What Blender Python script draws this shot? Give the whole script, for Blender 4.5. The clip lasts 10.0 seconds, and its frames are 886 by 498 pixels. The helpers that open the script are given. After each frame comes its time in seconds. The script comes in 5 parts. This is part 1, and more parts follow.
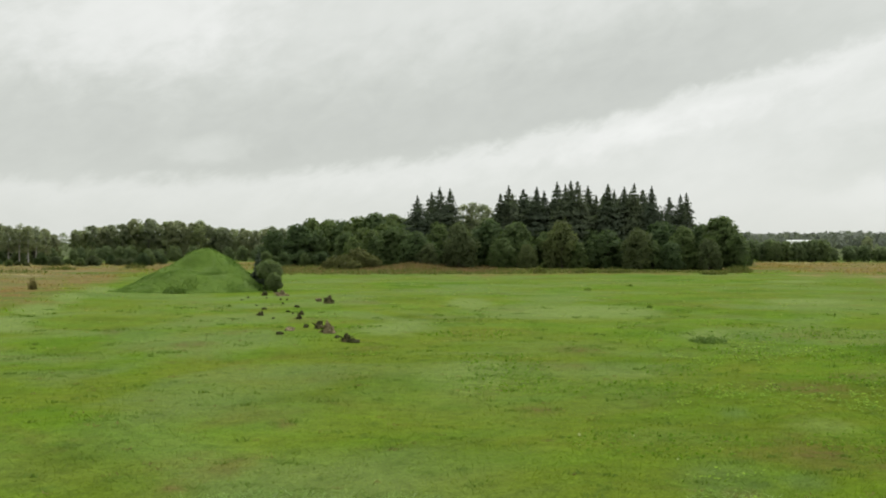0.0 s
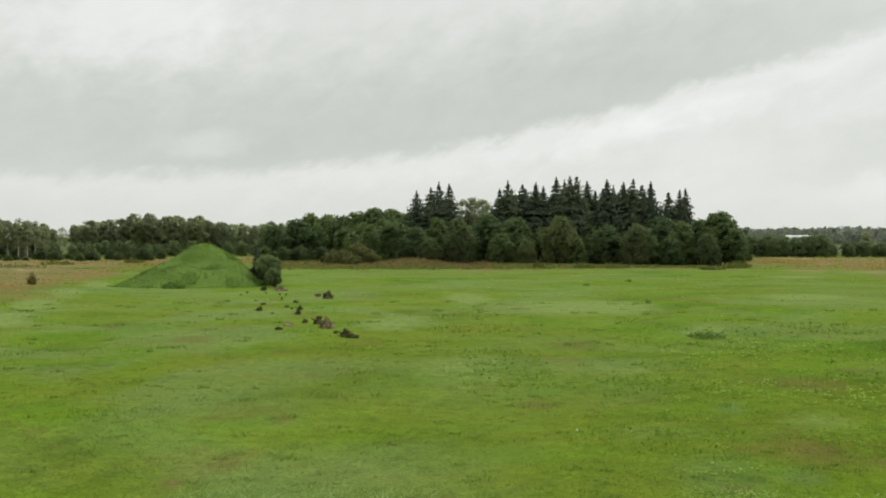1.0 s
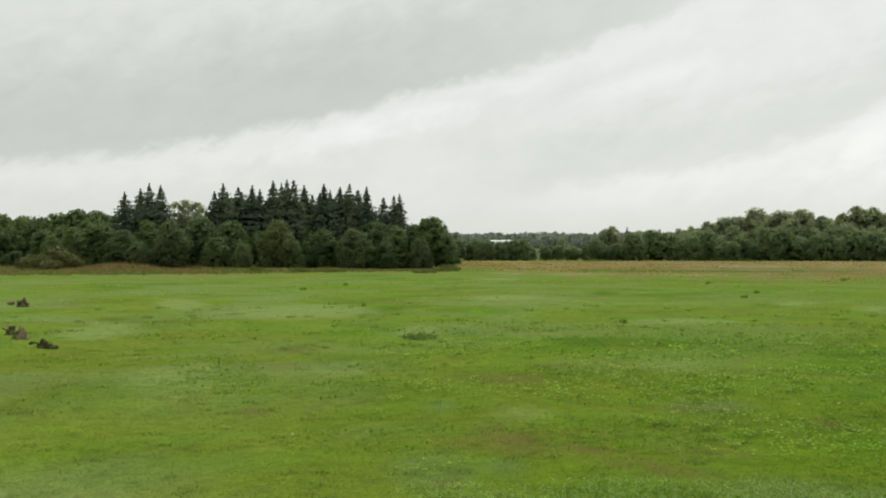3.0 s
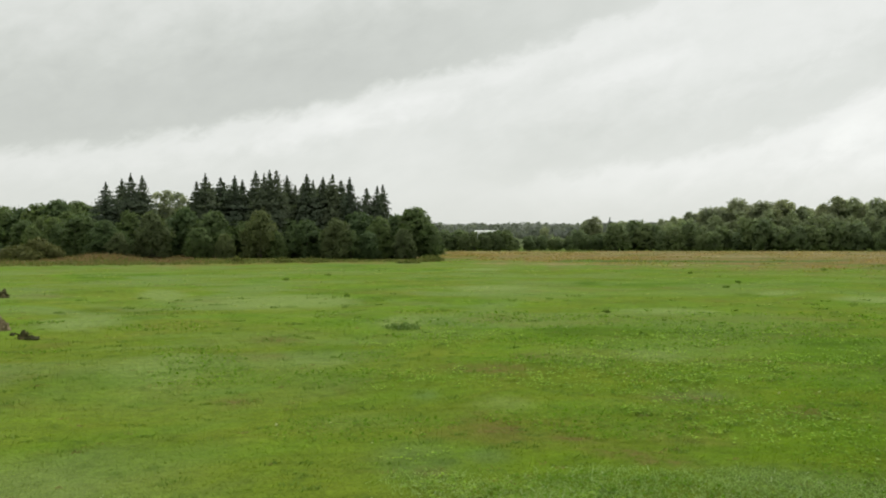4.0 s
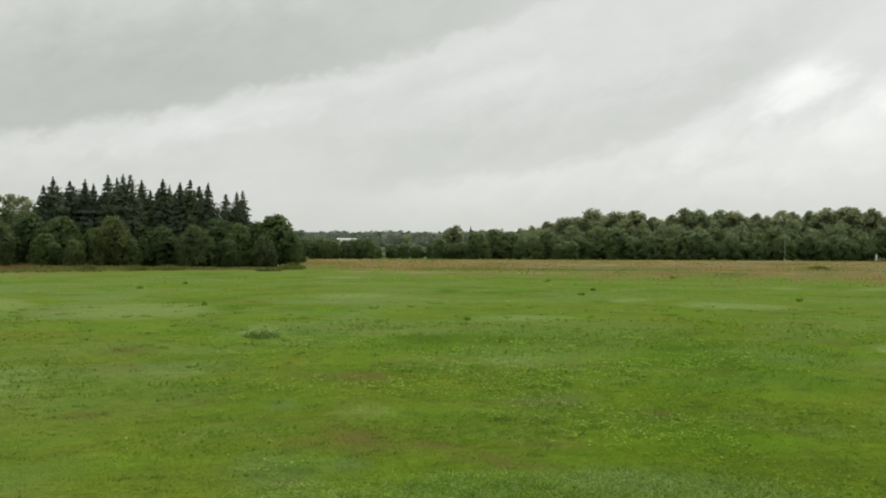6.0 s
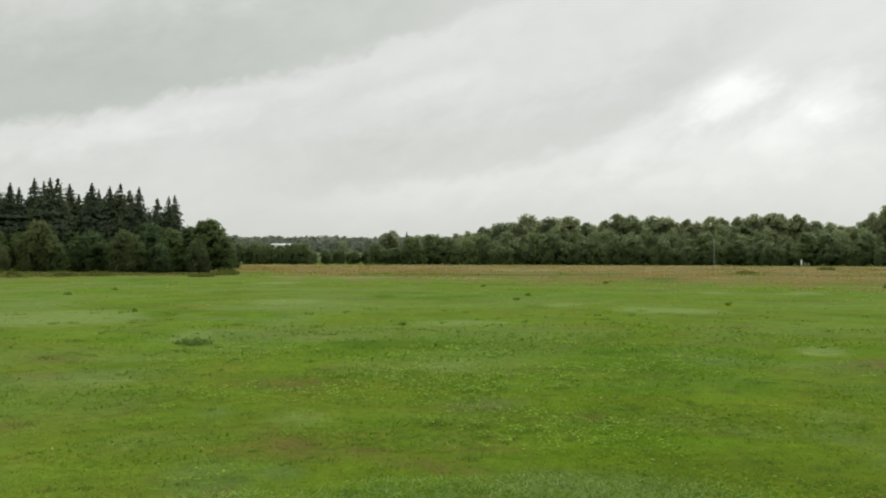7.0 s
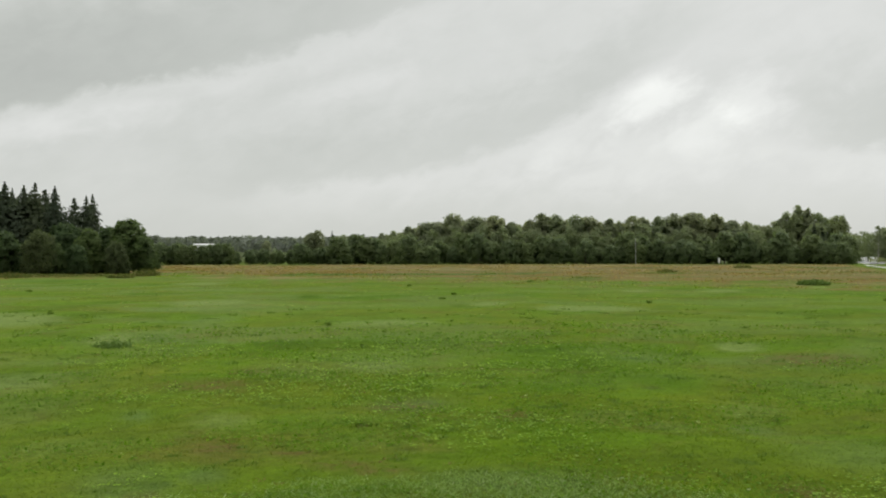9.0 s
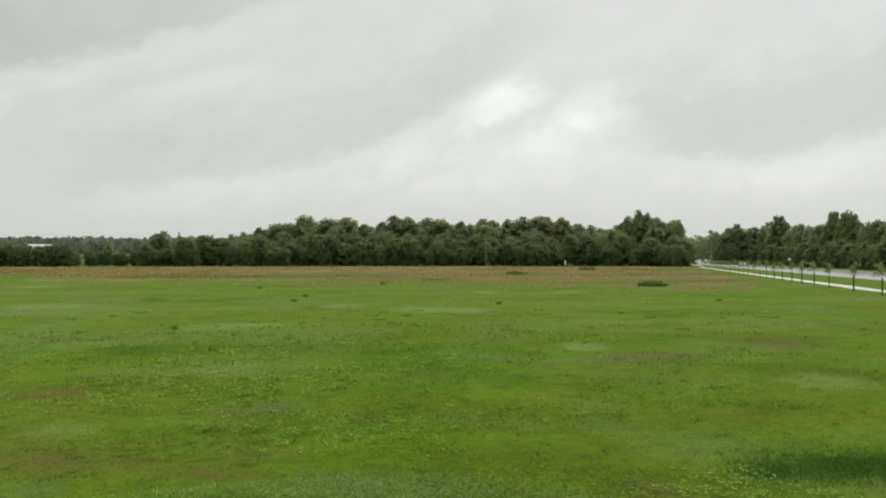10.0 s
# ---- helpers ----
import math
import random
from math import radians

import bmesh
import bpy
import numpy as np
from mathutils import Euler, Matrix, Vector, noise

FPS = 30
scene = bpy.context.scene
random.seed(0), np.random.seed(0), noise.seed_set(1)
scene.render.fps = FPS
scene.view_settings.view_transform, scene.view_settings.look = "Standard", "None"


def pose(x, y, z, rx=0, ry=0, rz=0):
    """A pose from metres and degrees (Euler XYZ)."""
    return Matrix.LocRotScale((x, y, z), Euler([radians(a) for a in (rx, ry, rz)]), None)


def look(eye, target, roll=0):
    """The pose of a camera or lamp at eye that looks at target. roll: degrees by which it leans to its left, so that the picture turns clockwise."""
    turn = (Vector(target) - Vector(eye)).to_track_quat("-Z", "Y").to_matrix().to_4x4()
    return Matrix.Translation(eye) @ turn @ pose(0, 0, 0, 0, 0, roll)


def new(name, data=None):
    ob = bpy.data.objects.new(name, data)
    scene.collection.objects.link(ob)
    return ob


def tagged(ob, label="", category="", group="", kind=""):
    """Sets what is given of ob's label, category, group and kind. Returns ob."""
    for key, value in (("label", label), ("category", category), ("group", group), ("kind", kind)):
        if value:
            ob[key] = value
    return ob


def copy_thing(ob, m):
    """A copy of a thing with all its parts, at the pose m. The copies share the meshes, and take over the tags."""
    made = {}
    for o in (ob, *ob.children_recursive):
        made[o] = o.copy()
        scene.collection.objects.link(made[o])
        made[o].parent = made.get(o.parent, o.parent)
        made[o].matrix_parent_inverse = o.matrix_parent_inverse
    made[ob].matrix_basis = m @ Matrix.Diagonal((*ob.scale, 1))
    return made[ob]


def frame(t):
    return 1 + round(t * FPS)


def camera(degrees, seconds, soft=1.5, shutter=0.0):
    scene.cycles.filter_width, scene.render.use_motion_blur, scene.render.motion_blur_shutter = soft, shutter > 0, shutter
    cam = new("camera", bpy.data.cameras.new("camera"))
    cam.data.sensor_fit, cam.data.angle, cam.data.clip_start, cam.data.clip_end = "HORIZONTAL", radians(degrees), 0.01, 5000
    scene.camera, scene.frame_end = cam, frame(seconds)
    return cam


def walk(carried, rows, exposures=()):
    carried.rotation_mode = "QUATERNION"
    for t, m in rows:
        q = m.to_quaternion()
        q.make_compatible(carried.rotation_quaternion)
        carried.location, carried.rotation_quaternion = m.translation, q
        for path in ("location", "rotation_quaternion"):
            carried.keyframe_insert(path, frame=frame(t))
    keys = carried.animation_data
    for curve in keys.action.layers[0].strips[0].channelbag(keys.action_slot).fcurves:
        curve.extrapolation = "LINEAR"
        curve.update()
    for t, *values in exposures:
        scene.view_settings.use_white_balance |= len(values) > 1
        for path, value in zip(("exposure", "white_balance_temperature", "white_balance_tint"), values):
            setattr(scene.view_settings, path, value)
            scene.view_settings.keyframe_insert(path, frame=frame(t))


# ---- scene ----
# seconds, turn to the right, tilt up, lean (degrees), and the eye (metres)
TURNS = [
    (0.0, 0.0, 0.32, 0.03, 0.0, 0.0, 3.2), (0.5, 0.09, -0.0, 0.12, 0.024, -0.014, 3.205), (1.0, 0.05, 0.02, -0.01, 0.016, -0.042, 3.217),
    (1.1, 1.25, 0.14, -0.02, 0.017, -0.046, 3.217), (1.2, 4.23, 0.29, 0.02, 0.019, -0.051, 3.216), (1.3, 6.78, 0.4, 0.06, 0.02, -0.055, 3.216),
    (1.4, 9.04, 0.46, 0.05, 0.022, -0.059, 3.215), (1.5, 10.56, 0.49, 0.06, 0.023, -0.063, 3.215), (2.0, 10.77, 0.41, -0.07, 0.042, -0.029, 3.215),
    (2.4, 11.15, 0.25, -0.03, 0.04, -0.038, 3.211), (2.5, 11.69, 0.18, -0.04, 0.04, -0.04, 3.21), (2.6, 13.56, 0.36, -0.01, 0.04, -0.041, 3.209),
    (2.7, 15.58, 0.48, 0.0, 0.04, -0.041, 3.209), (3.0, 16.92, 0.26, 0.04, 0.039, -0.042, 3.208), (3.8, 17.88, -0.32, 0.12, 0.038, -0.045, 3.205),
    (4.0, 17.92, -0.32, 0.09, 0.037, -0.045, 3.205), (4.1, 18.07, -0.17, 0.11, 0.039, -0.042, 3.202), (4.2, 18.84, 0.07, 0.13, 0.041, -0.039, 3.2),
    (4.3, 20.19, 0.31, 0.15, 0.044, -0.036, 3.197), (4.4, 22.21, 0.43, 0.17, 0.046, -0.033, 3.194), (4.5, 24.08, 0.48, 0.17, 0.048, -0.03, 3.192),
    (4.6, 25.58, 0.48, 0.15, 0.057, -0.017, 3.188), (4.8, 26.1, 0.46, -0.03, 0.075, 0.009, 3.181), (5.0, 26.19, 0.46, -0.17, 0.094, 0.034, 3.174),
    (6.5, 26.23, 0.09, -0.08, 0.08, 0.016, 3.181), (6.8, 27.41, 0.3, -0.12, 0.091, 0.016, 3.181), (6.9, 28.56, 0.41, -0.12, 0.094, 0.015, 3.181),
    (7.0, 30.02, 0.5, -0.13, 0.098, 0.015, 3.181), (7.2, 32.31, 0.65, -0.15, 0.111, 0.02, 3.179), (7.5, 34.43, 0.72, -0.25, 0.132, 0.029, 3.177),
    (8.0, 34.51, 0.65, 0.15, 0.121, 0.02, 3.181), (8.5, 34.42, 0.48, 0.09, 0.134, 0.046, 3.168), (9.0, 34.47, 0.48, 0.1, 0.118, 0.031, 3.177),
    (9.3, 35.1, 0.54, -0.06, 0.126, 0.043, 3.174), (9.5, 37.16, 0.61, -0.13, 0.131, 0.051, 3.173), (9.6, 39.05, 0.62, -0.11, 0.132, 0.053, 3.172),
    (9.8, 41.95, 0.6, -0.07, 0.136, 0.057, 3.172), (10.0, 43.31, 0.59, -0.0, 0.14, 0.061, 3.171),
]
EXPOSURES = [(0.0, 0.07), (2.5, 0.06), (4.5, 0.07), (5.0, -0.09), (6.5, -0.12), (7.0, -0.08), (7.5, -0.08), (8.0, -0.17), (9.0, -0.19), (10.0, -0.16)]
cam = camera(49.83, 10.0, soft=2.0)
walk(cam, [(t, pose(x, y, z, 90 + tilt, lean, -turn)) for t, turn, tilt, lean, x, y, z in TURNS], EXPOSURES)

# ---------------------------------------------------------------- sky and light
SUN_TURN, SUN_UP = radians(60), radians(48)
SKY = 1.0


def node(tree, kind, **sets):
    n = tree.nodes.new(kind)
    for k, v in sets.items():
        if k.startswith("i_"):
            n.inputs[k[2:].replace("_", " ")].default_value = v
        elif k.startswith("n_"):
            n.inputs[int(k[2:])].default_value = v
        else:
            setattr(n, k, v)
    return n


def calc(tree, op, a, b=None, c=None, clamp=False):
    n = tree.nodes.new("ShaderNodeMath")
    n.operation, n.use_clamp = op, clamp
    for i, v in enumerate((a, b, c)):
        if v is None:
            continue
        if isinstance(v, (int, float)):
            n.inputs[i].default_value = v
        else:
            tree.links.new(v, n.inputs[i])
    return n.outputs[0]


def ramp(tree, fac, stops, mode="LINEAR"):
    n = tree.nodes.new("ShaderNodeValToRGB")
    el = n.color_ramp.elements
    n.color_ramp.interpolation = mode
    while len(el) < len(stops):
        el.new(0.5)
    for e, (p, c) in zip(el, stops):
        e.position = p
        e.color = (c, c, c, 1) if isinstance(c, (int, float)) else (*c, 1)
    tree.links.new(fac, n.inputs[0])
    return n.outputs[0]


def mixed(tree, fac, a, b, mode="MIX"):
    n = tree.nodes.new("ShaderNodeMix")
    n.data_type, n.blend_type = "RGBA", mode
    for i, v in ((0, fac), (6, a), (7, b)):
        if isinstance(v, (int, float)):
            n.inputs[i].default_value = v
        elif isinstance(v, tuple):
            n.inputs[i].default_value = (*v, 1)
        else:
            tree.links.new(v, n.inputs[i])
    return n.outputs[2]


def noise_of(tree, vec, scale, detail=3.0, rough=0.55, dist=0.0):
    n = node(tree, "ShaderNodeTexNoise", i_Scale=scale, i_Detail=detail, i_Roughness=rough, i_Distortion=dist)
    if vec is not None:
        tree.links.new(vec, n.inputs["Vector"])
    return n.outputs[0]


def build_sky():
    world = bpy.data.worlds.new("overcast_sky")
    scene.world = world
    world.use_nodes = True
    t = world.node_tree
    t.nodes.clear()
    coord = t.nodes.new("ShaderNodeTexCoord")
    split = t.nodes.new("ShaderNodeSeparateXYZ")
    t.links.new(coord.outputs["Generated"], split.inputs[0])
    x, y, z = split.outputs
    up = calc(t, "MAXIMUM", z, 0.0)
    az = calc(t, "MULTIPLY", calc(t, "ARCTAN2", x, y), 180 / math.pi)
    el = calc(t, "MULTIPLY", calc(t, "ARCSINE", z), 180 / math.pi)
    # cloud grain, drawn out along the banks, which rise to the right
    lay = t.nodes.new("ShaderNodeCombineXYZ")
    lean = calc(t, "SUBTRACT", el, calc(t, "MULTIPLY", az, 0.24))
    t.links.new(calc(t, "MULTIPLY", az, 0.115), lay.inputs[0])
    t.links.new(calc(t, "MULTIPLY", lean, 0.19), lay.inputs[1])
    broad = calc(t, "SUBTRACT", noise_of(t, lay.outputs[0], 0.9, 3.0, 0.5, 0.3), 0.5)
    puffs = calc(t, "SUBTRACT", noise_of(t, lay.outputs[0], 3.4, 5.0, 0.58, 0.35), 0.5)
    wisps = calc(t, "SUBTRACT", noise_of(t, lay.outputs[0], 9.0, 5.0, 0.6, 0.5), 0.5)
    ragged = calc(t, "ADD", calc(t, "MULTIPLY", puffs, 2.6), calc(t, "MULTIPLY", wisps, 0.9))

    def curve(stops, span=(-60.0, 100.0)):
        """A value that follows the bearing."""
        f = calc(t, "MULTIPLY", calc(t, "SUBTRACT", az, span[0]), 1 / (span[1] - span[0]), clamp=True)
        return calc(t, "MULTIPLY", ramp(t, f, [((p - span[0]) / (span[1] - span[0]), v / 20) for p, v in stops]), 20.0)

    def step(v, lo, hi):
        n = node(t, "ShaderNodeMapRange", interpolation_type="SMOOTHSTEP", i_From_Min=lo, i_From_Max=hi)
        t.links.new(v, n.inputs["Value"])
        return n.outputs[0]

    def bank(edge, weight, depth, dark, rim, wide, sharp):
        """A bank of cloud over an edge: grey above it, thinning out upwards, with light under its edge."""
        d = calc(t, "ADD", calc(t, "SUBTRACT", el, curve(edge)), ragged)
        grey = calc(t, "MULTIPLY", step(d, -sharp, sharp), calc(t, "SUBTRACT", 1.0, step(d, depth * 0.3, depth)))
        lit = calc(t, "MULTIPLY", step(d, -2.2 * wide, -0.4 * wide), calc(t, "SUBTRACT", 1.0, step(d, -0.4 * wide, 0.5)))
        both = calc(t, "SUBTRACT", calc(t, "MULTIPLY", lit, rim), calc(t, "MULTIPLY", grey, dark))
        return calc(t, "MULTIPLY", both, curve(weight))

    def puff(bearing, height, long, high, tilt, amount, torn=0.35):
        """A soft lighter or darker place of cloud."""
        c, q = math.cos(radians(tilt)), math.sin(radians(tilt))
        u, w = calc(t, "SUBTRACT", az, bearing), calc(t, "SUBTRACT", el, height)
        along = calc(t, "ADD", calc(t, "MULTIPLY", u, c / long), calc(t, "MULTIPLY", w, q / long))
        across = calc(t, "ADD", calc(t, "MULTIPLY", w, c / high), calc(t, "MULTIPLY", u, -q / high))
        away = calc(t, "SQRT", calc(t, "ADD", calc(t, "MULTIPLY", along, along), calc(t, "MULTIPLY", across, across)))
        away = calc(t, "ADD", away, calc(t, "MULTIPLY", ragged, -torn))
        return calc(t, "MULTIPLY", calc(t, "SUBTRACT", 1.0, step(away, 0.25, 1.25)), amount)

    tone = calc(t, "ADD", curve([(-25, 0.705), (0, 0.735), (25, 0.77), (55, 0.835)]), calc(t, "ADD", calc(t, "MULTIPLY", broad, 0.08), calc(t, "ADD", calc(t, "MULTIPLY", puffs, 0.09), calc(t, "MULTIPLY", wisps, 0.015))))
    tone = calc(t, "ADD", tone, bank([(-60, 3.6), (-14, 4.3), (-8, 4.9), (0, 5.9), (8, 7.5), (22, 11.1), (40, 17.0)],
                                     [(-60, 0.6), (-20, 0.7), (-4, 0.9), (6, 1.0), (16, 1.0), (30, 0.6), (40, 0.0)], 8.5, 0.145, 0.055, 1.3, 0.7))
    tone = calc(t, "ADD", tone, bank([(20, 3.4), (33, 5.2), (40, 7.0), (46, 10.6), (54, 15.0)],
                                     [(16, 0.0), (26, 0.8), (44, 1.0), (52, 0.0)], 5.0, 0.085, 0.06, 1.6, 0.8))
    tone = calc(t, "ADD", tone, bank([(48, 7.4), (57, 6.1), (62, 5.6), (68, 7.0), (76, 9.0)],
                                     [(50, 0.0), (58, 1.0), (72, 1.0), (90, 0.0)], 7.0, 0.10, 0.03, 1.2, 0.7))
    for spec in [(-18, 13.6, 9.0, 4.0, 10, 0.10), (-13.8, 6.0, 3.2, 1.0, 8, 0.06), (12, 7.2, 6.0, 0.9, 15, 0.05), (29, 10.3, 4.5, 0.8, 15, 0.06),
                 (46.9, 9.2, 2.8, 1.4, 22, 0.22), (52.4, 8.9, 2.2, 1.9, 15, 0.15), (49.8, 7.3, 3.4, 1.3, 15, 0.08),
                 (47, 6.0, 9.0, 2.4, 12, 0.07), (43.2, 5.3, 1.6, 0.4, 14, -0.04), (65, 4.8, 6.0, 1.3, 4, 0.05)]:
        tone = calc(t, "ADD", tone, puff(*spec))
    # the pattern thins out behind
    front = calc(t, "SUBTRACT", 1.0, step(calc(t, "ABSOLUTE", calc(t, "SUBTRACT", az, 23.0)), 75.0, 120.0))
    tone = calc(t, "ADD", calc(t, "MULTIPLY", calc(t, "SUBTRACT", tone, 0.775), front), 0.775)
    # the rainy horizon evens out
    low = calc(t, "SUBTRACT", 1.0, calc(t, "MULTIPLY", up, 1 / 0.075), clamp=True)
    tone = calc(t, "ADD", calc(t, "MULTIPLY", tone, calc(t, "SUBTRACT", 1.0, low)), calc(t, "MULTIPLY", low, 0.695))
    # an overcast sky is brighter towards the zenith
    rise = calc(t, "ADD", 1.0, calc(t, "MULTIPLY", calc(t, "SUBTRACT", up, 0.27, clamp=True), 1.9))
    tone = calc(t, "MULTIPLY", tone, rise)
    hue = ramp(t, tone, [(0.64, (0.965, 1.0, 0.935)), (0.84, (0.985, 1.0, 0.965))])
    tint = mixed(t, 1.0, tone, hue, "MULTIPLY")
    sky = node(t, "ShaderNodeTexSky", sky_type="NISHITA", sun_disc=False, sun_elevation=SUN_UP, sun_rotation=SUN_TURN)
    thin = mixed(t, 1.0, sky.outputs[0], (0.08, 0.08, 0.08), "MULTIPLY")
    cover = mixed(t, 0.96, thin, tint)
    bg = t.nodes.new("ShaderNodeBackground")
    bg.inputs[1].default_value = SKY
    t.links.new(cover, bg.inputs[0])
    out = t.nodes.new("ShaderNodeOutputWorld")
    t.links.new(bg.outputs[0], out.inputs[0])
    lamp = bpy.data.lights.new("veiled_sun", "SUN")
    lamp.energy, lamp.angle, lamp.color = 0.95, radians(25), (1.0, 0.97, 0.92)
    ob = new("veiled_sun", lamp)
    ob.matrix_world = look((0, 0, 60), (-math.sin(SUN_TURN) * math.cos(SUN_UP), -math.cos(SUN_TURN) * math.cos(SUN_UP), 60 - math.sin(SUN_UP)))


build_sky()

# ---------------------------------------------------------------- materials


def material(name, rough=0.8, spec=0.3):
    m = bpy.data.materials.new(name)
    m.use_nodes = True
    t = m.node_tree
    b = t.nodes["Principled BSDF"]
    b.inputs["Roughness"].default_value = rough
    b.inputs["Specular IOR Level"].default_value = spec
    return m, t, b


def through_leaf(t, b, colour, share):
    """Lets part of the light through, as thin leaves do."""
    thin = t.nodes.new("ShaderNodeBsdfTranslucent")
    t.links.new(mixed(t, 1.0, colour, (1.1, 1.15, 0.75), "MULTIPLY"), thin.inputs[0])
    both = t.nodes.new("ShaderNodeMixShader")
    both.inputs[0].default_value = share
    t.links.new(b.outputs[0], both.inputs[1])
    t.links.new(thin.outputs[0], both.inputs[2])
    t.links.new(both.outputs[0], t.nodes["Material Output"].inputs[0])


def position(t):
    return t.nodes.new("ShaderNodeNewGeometry").outputs["Position"]


def island(t):
    return t.nodes.new("ShaderNodeNewGeometry").outputs["Random Per Island"]


def leaf_material(name, dark, light, spec=0.12, vary=1.0, thin=0.45):
    m, t, b = material(name, 0.65, spec)
    per_leaf = ramp(t, island(t), [(0.0, dark), (1.0, light)])
    who = t.nodes.new("ShaderNodeObjectInfo").outputs["Random"]
    tone = ramp(t, who, [(0.0, (0.74, 0.79, 0.88)), (0.3, (0.88, 0.90, 0.93)), (0.7, (1.08, 1.05, 0.98)), (1.0, (1.25, 1.18, 1.0))])
    patch = ramp(t, noise_of(t, position(t), 0.45, 2.0), [(0.3, 0.88), (0.7, 1.12)])
    col = mixed(t, 1.0, mixed(t, vary, per_leaf, tone, "MULTIPLY"), patch, "MULTIPLY")
    t.links.new(col, b.inputs["Base Color"])
    passed = t.nodes.new("ShaderNodeBsdfTranslucent")
    t.links.new(mixed(t, 1.0, col, (thin * 1.05, thin * 1.1, thin * 0.8), "MULTIPLY"), passed.inputs[0])
    both = t.nodes.new("ShaderNodeAddShader")
    t.links.new(b.outputs[0], both.inputs[0])
    t.links.new(passed.outputs[0], both.inputs[1])
    t.links.new(both.outputs[0], t.nodes["Material Output"].inputs[0])
    return m


def grain_material(name, stops, scale, rough=0.85, bump=0.3, stretch=(1, 1, 1), fine=6.0, spec=0.3):
    m, t, b = material(name, rough, spec)
    coord = t.nodes.new("ShaderNodeTexCoord").outputs["Object"]
    mp = node(t, "ShaderNodeMapping")
    mp.inputs["Scale"].default_value = stretch
    t.links.new(coord, mp.inputs[0])
    big = noise_of(t, mp.outputs[0], scale, 4.0, 0.6)
    small = noise_of(t, mp.outputs[0], scale * fine, 4.0, 0.65)
    fac = calc(t, "ADD", calc(t, "MULTIPLY", big, 0.6), calc(t, "MULTIPLY", small, 0.4))
    t.links.new(ramp(t, fac, stops), b.inputs["Base Color"])
    bn = node(t, "ShaderNodeBump", i_Strength=bump, i_Distance=0.05)
    t.links.new(small, bn.inputs["Height"])
    t.links.new(bn.outputs[0], b.inputs["Normal"])
    return m


def attribute(t, name):
    return node(t, "ShaderNodeAttribute", attribute_name=name).outputs["Fac"]


def meadow_colour(t):
    """Colour of the meadow by place: mown turf, pale and lush spots, bare earth, rough dry grass, far slopes."""
    p = position(t)
    big = noise_of(t, p, 0.055, 4.0, 0.6, 0.6)
    mid = noise_of(t, p, 0.35, 4.0, 0.6, 0.3)
    fine = noise_of(t, p, 2.6, 5.0, 0.7)
    green = ramp(t, big, [(0.33, (0.070, 0.136, 0.007)), (0.43, (0.093, 0.164, 0.010)), (0.52, (0.105, 0.149, 0.013)), (0.58, (0.094, 0.160, 0.013)), (0.66, (0.118, 0.178, 0.032))])
    mottle = ramp(t, mid, [(0.28, (0.80, 0.85, 0.78)), (0.50, (1.0, 1.0, 1.0)), (0.72, (1.16, 1.08, 1.16))])
    col = mixed(t, 1.0, green, mottle, "MULTIPLY")
    worn = ramp(t, noise_of(t, p, 0.12, 5.0, 0.62, 1.0), [(0.36, (0.80, 0.80, 0.66)), (0.47, (1.0, 1.0, 1.0)), (0.54, (1.0, 1.0, 1.0)), (0.66, (1.14, 1.06, 1.12))])
    col = mixed(t, 1.0, col, worn, "MULTIPLY")
    bloom = ramp(t, noise_of(t, p, 0.085, 3.0, 0.5, 1.2), [(0.46, 0.0), (0.60, 0.52)])
    col = mixed(t, bloom, col, (0.128, 0.178, 0.058))
    clover = calc(t, "MULTIPLY", attribute(t, "clover"), ramp(t, mid, [(0.25, 0.6), (0.6, 1.0)]))
    col = mixed(t, clover, col, mixed(t, 1.0, col, (0.88, 0.915, 0.55), "MULTIPLY"))
    dirt = ramp(t, noise_of(t, p, 0.21, 5.0, 0.65, 0.8), [(0.55, 0.0), (0.70, 0.45)])
    col = mixed(t, dirt, col, (0.122, 0.094, 0.026))
    tussock = ramp(t, noise_of(t, p, 1.1, 3.0, 0.6, 0.5), [(0.60, 0.0), (0.70, 0.5)])
    col = mixed(t, tussock, col, (0.050, 0.092, 0.012))
    broken = ramp(t, mid, [(0.3, 0.4), (0.6, 1.0)])
    torn = calc(t, "ADD", calc(t, "MULTIPLY", calc(t, "SUBTRACT", mid, 0.5), 1.3), calc(t, "MULTIPLY", calc(t, "SUBTRACT", fine, 0.5), 0.5))
    pale = ramp(t, calc(t, "ADD", attribute(t, "pale"), torn), [(0.25, 0.0), (0.85, 0.85)])
    col = mixed(t, calc(t, "MULTIPLY", pale, ramp(t, attribute(t, "pale"), [(0.0, 0.0), (0.6, 1.0)])), col, (0.142, 0.196, 0.050))
    col = mixed(t, calc(t, "MULTIPLY", calc(t, "MULTIPLY", attribute(t, "bluish"), 0.55), broken), col, (0.092, 0.146, 0.050))
    col = mixed(t, calc(t, "MULTIPLY", calc(t, "MULTIPLY", attribute(t, "lush"), 0.75), broken), col, (0.040, 0.092, 0.018))
    bare = calc(t, "MULTIPLY", attribute(t, "bare"), ramp(t, fine, [(0.38, 0.0), (0.6, 0.8)]))
    col = mixed(t, bare, col, (0.105, 0.066, 0.028))
    # rough, unmown grass gone to seed
    edge = calc(t, "ADD", attribute(t, "dry"), calc(t, "ADD", calc(t, "MULTIPLY", calc(t, "SUBTRACT", mid, 0.5), 0.7), calc(t, "MULTIPLY", calc(t, "SUBTRACT", big, 0.5), 1.5)))
    dry = ramp(t, edge, [(0.24, 0.0), (0.80, 1.0)])
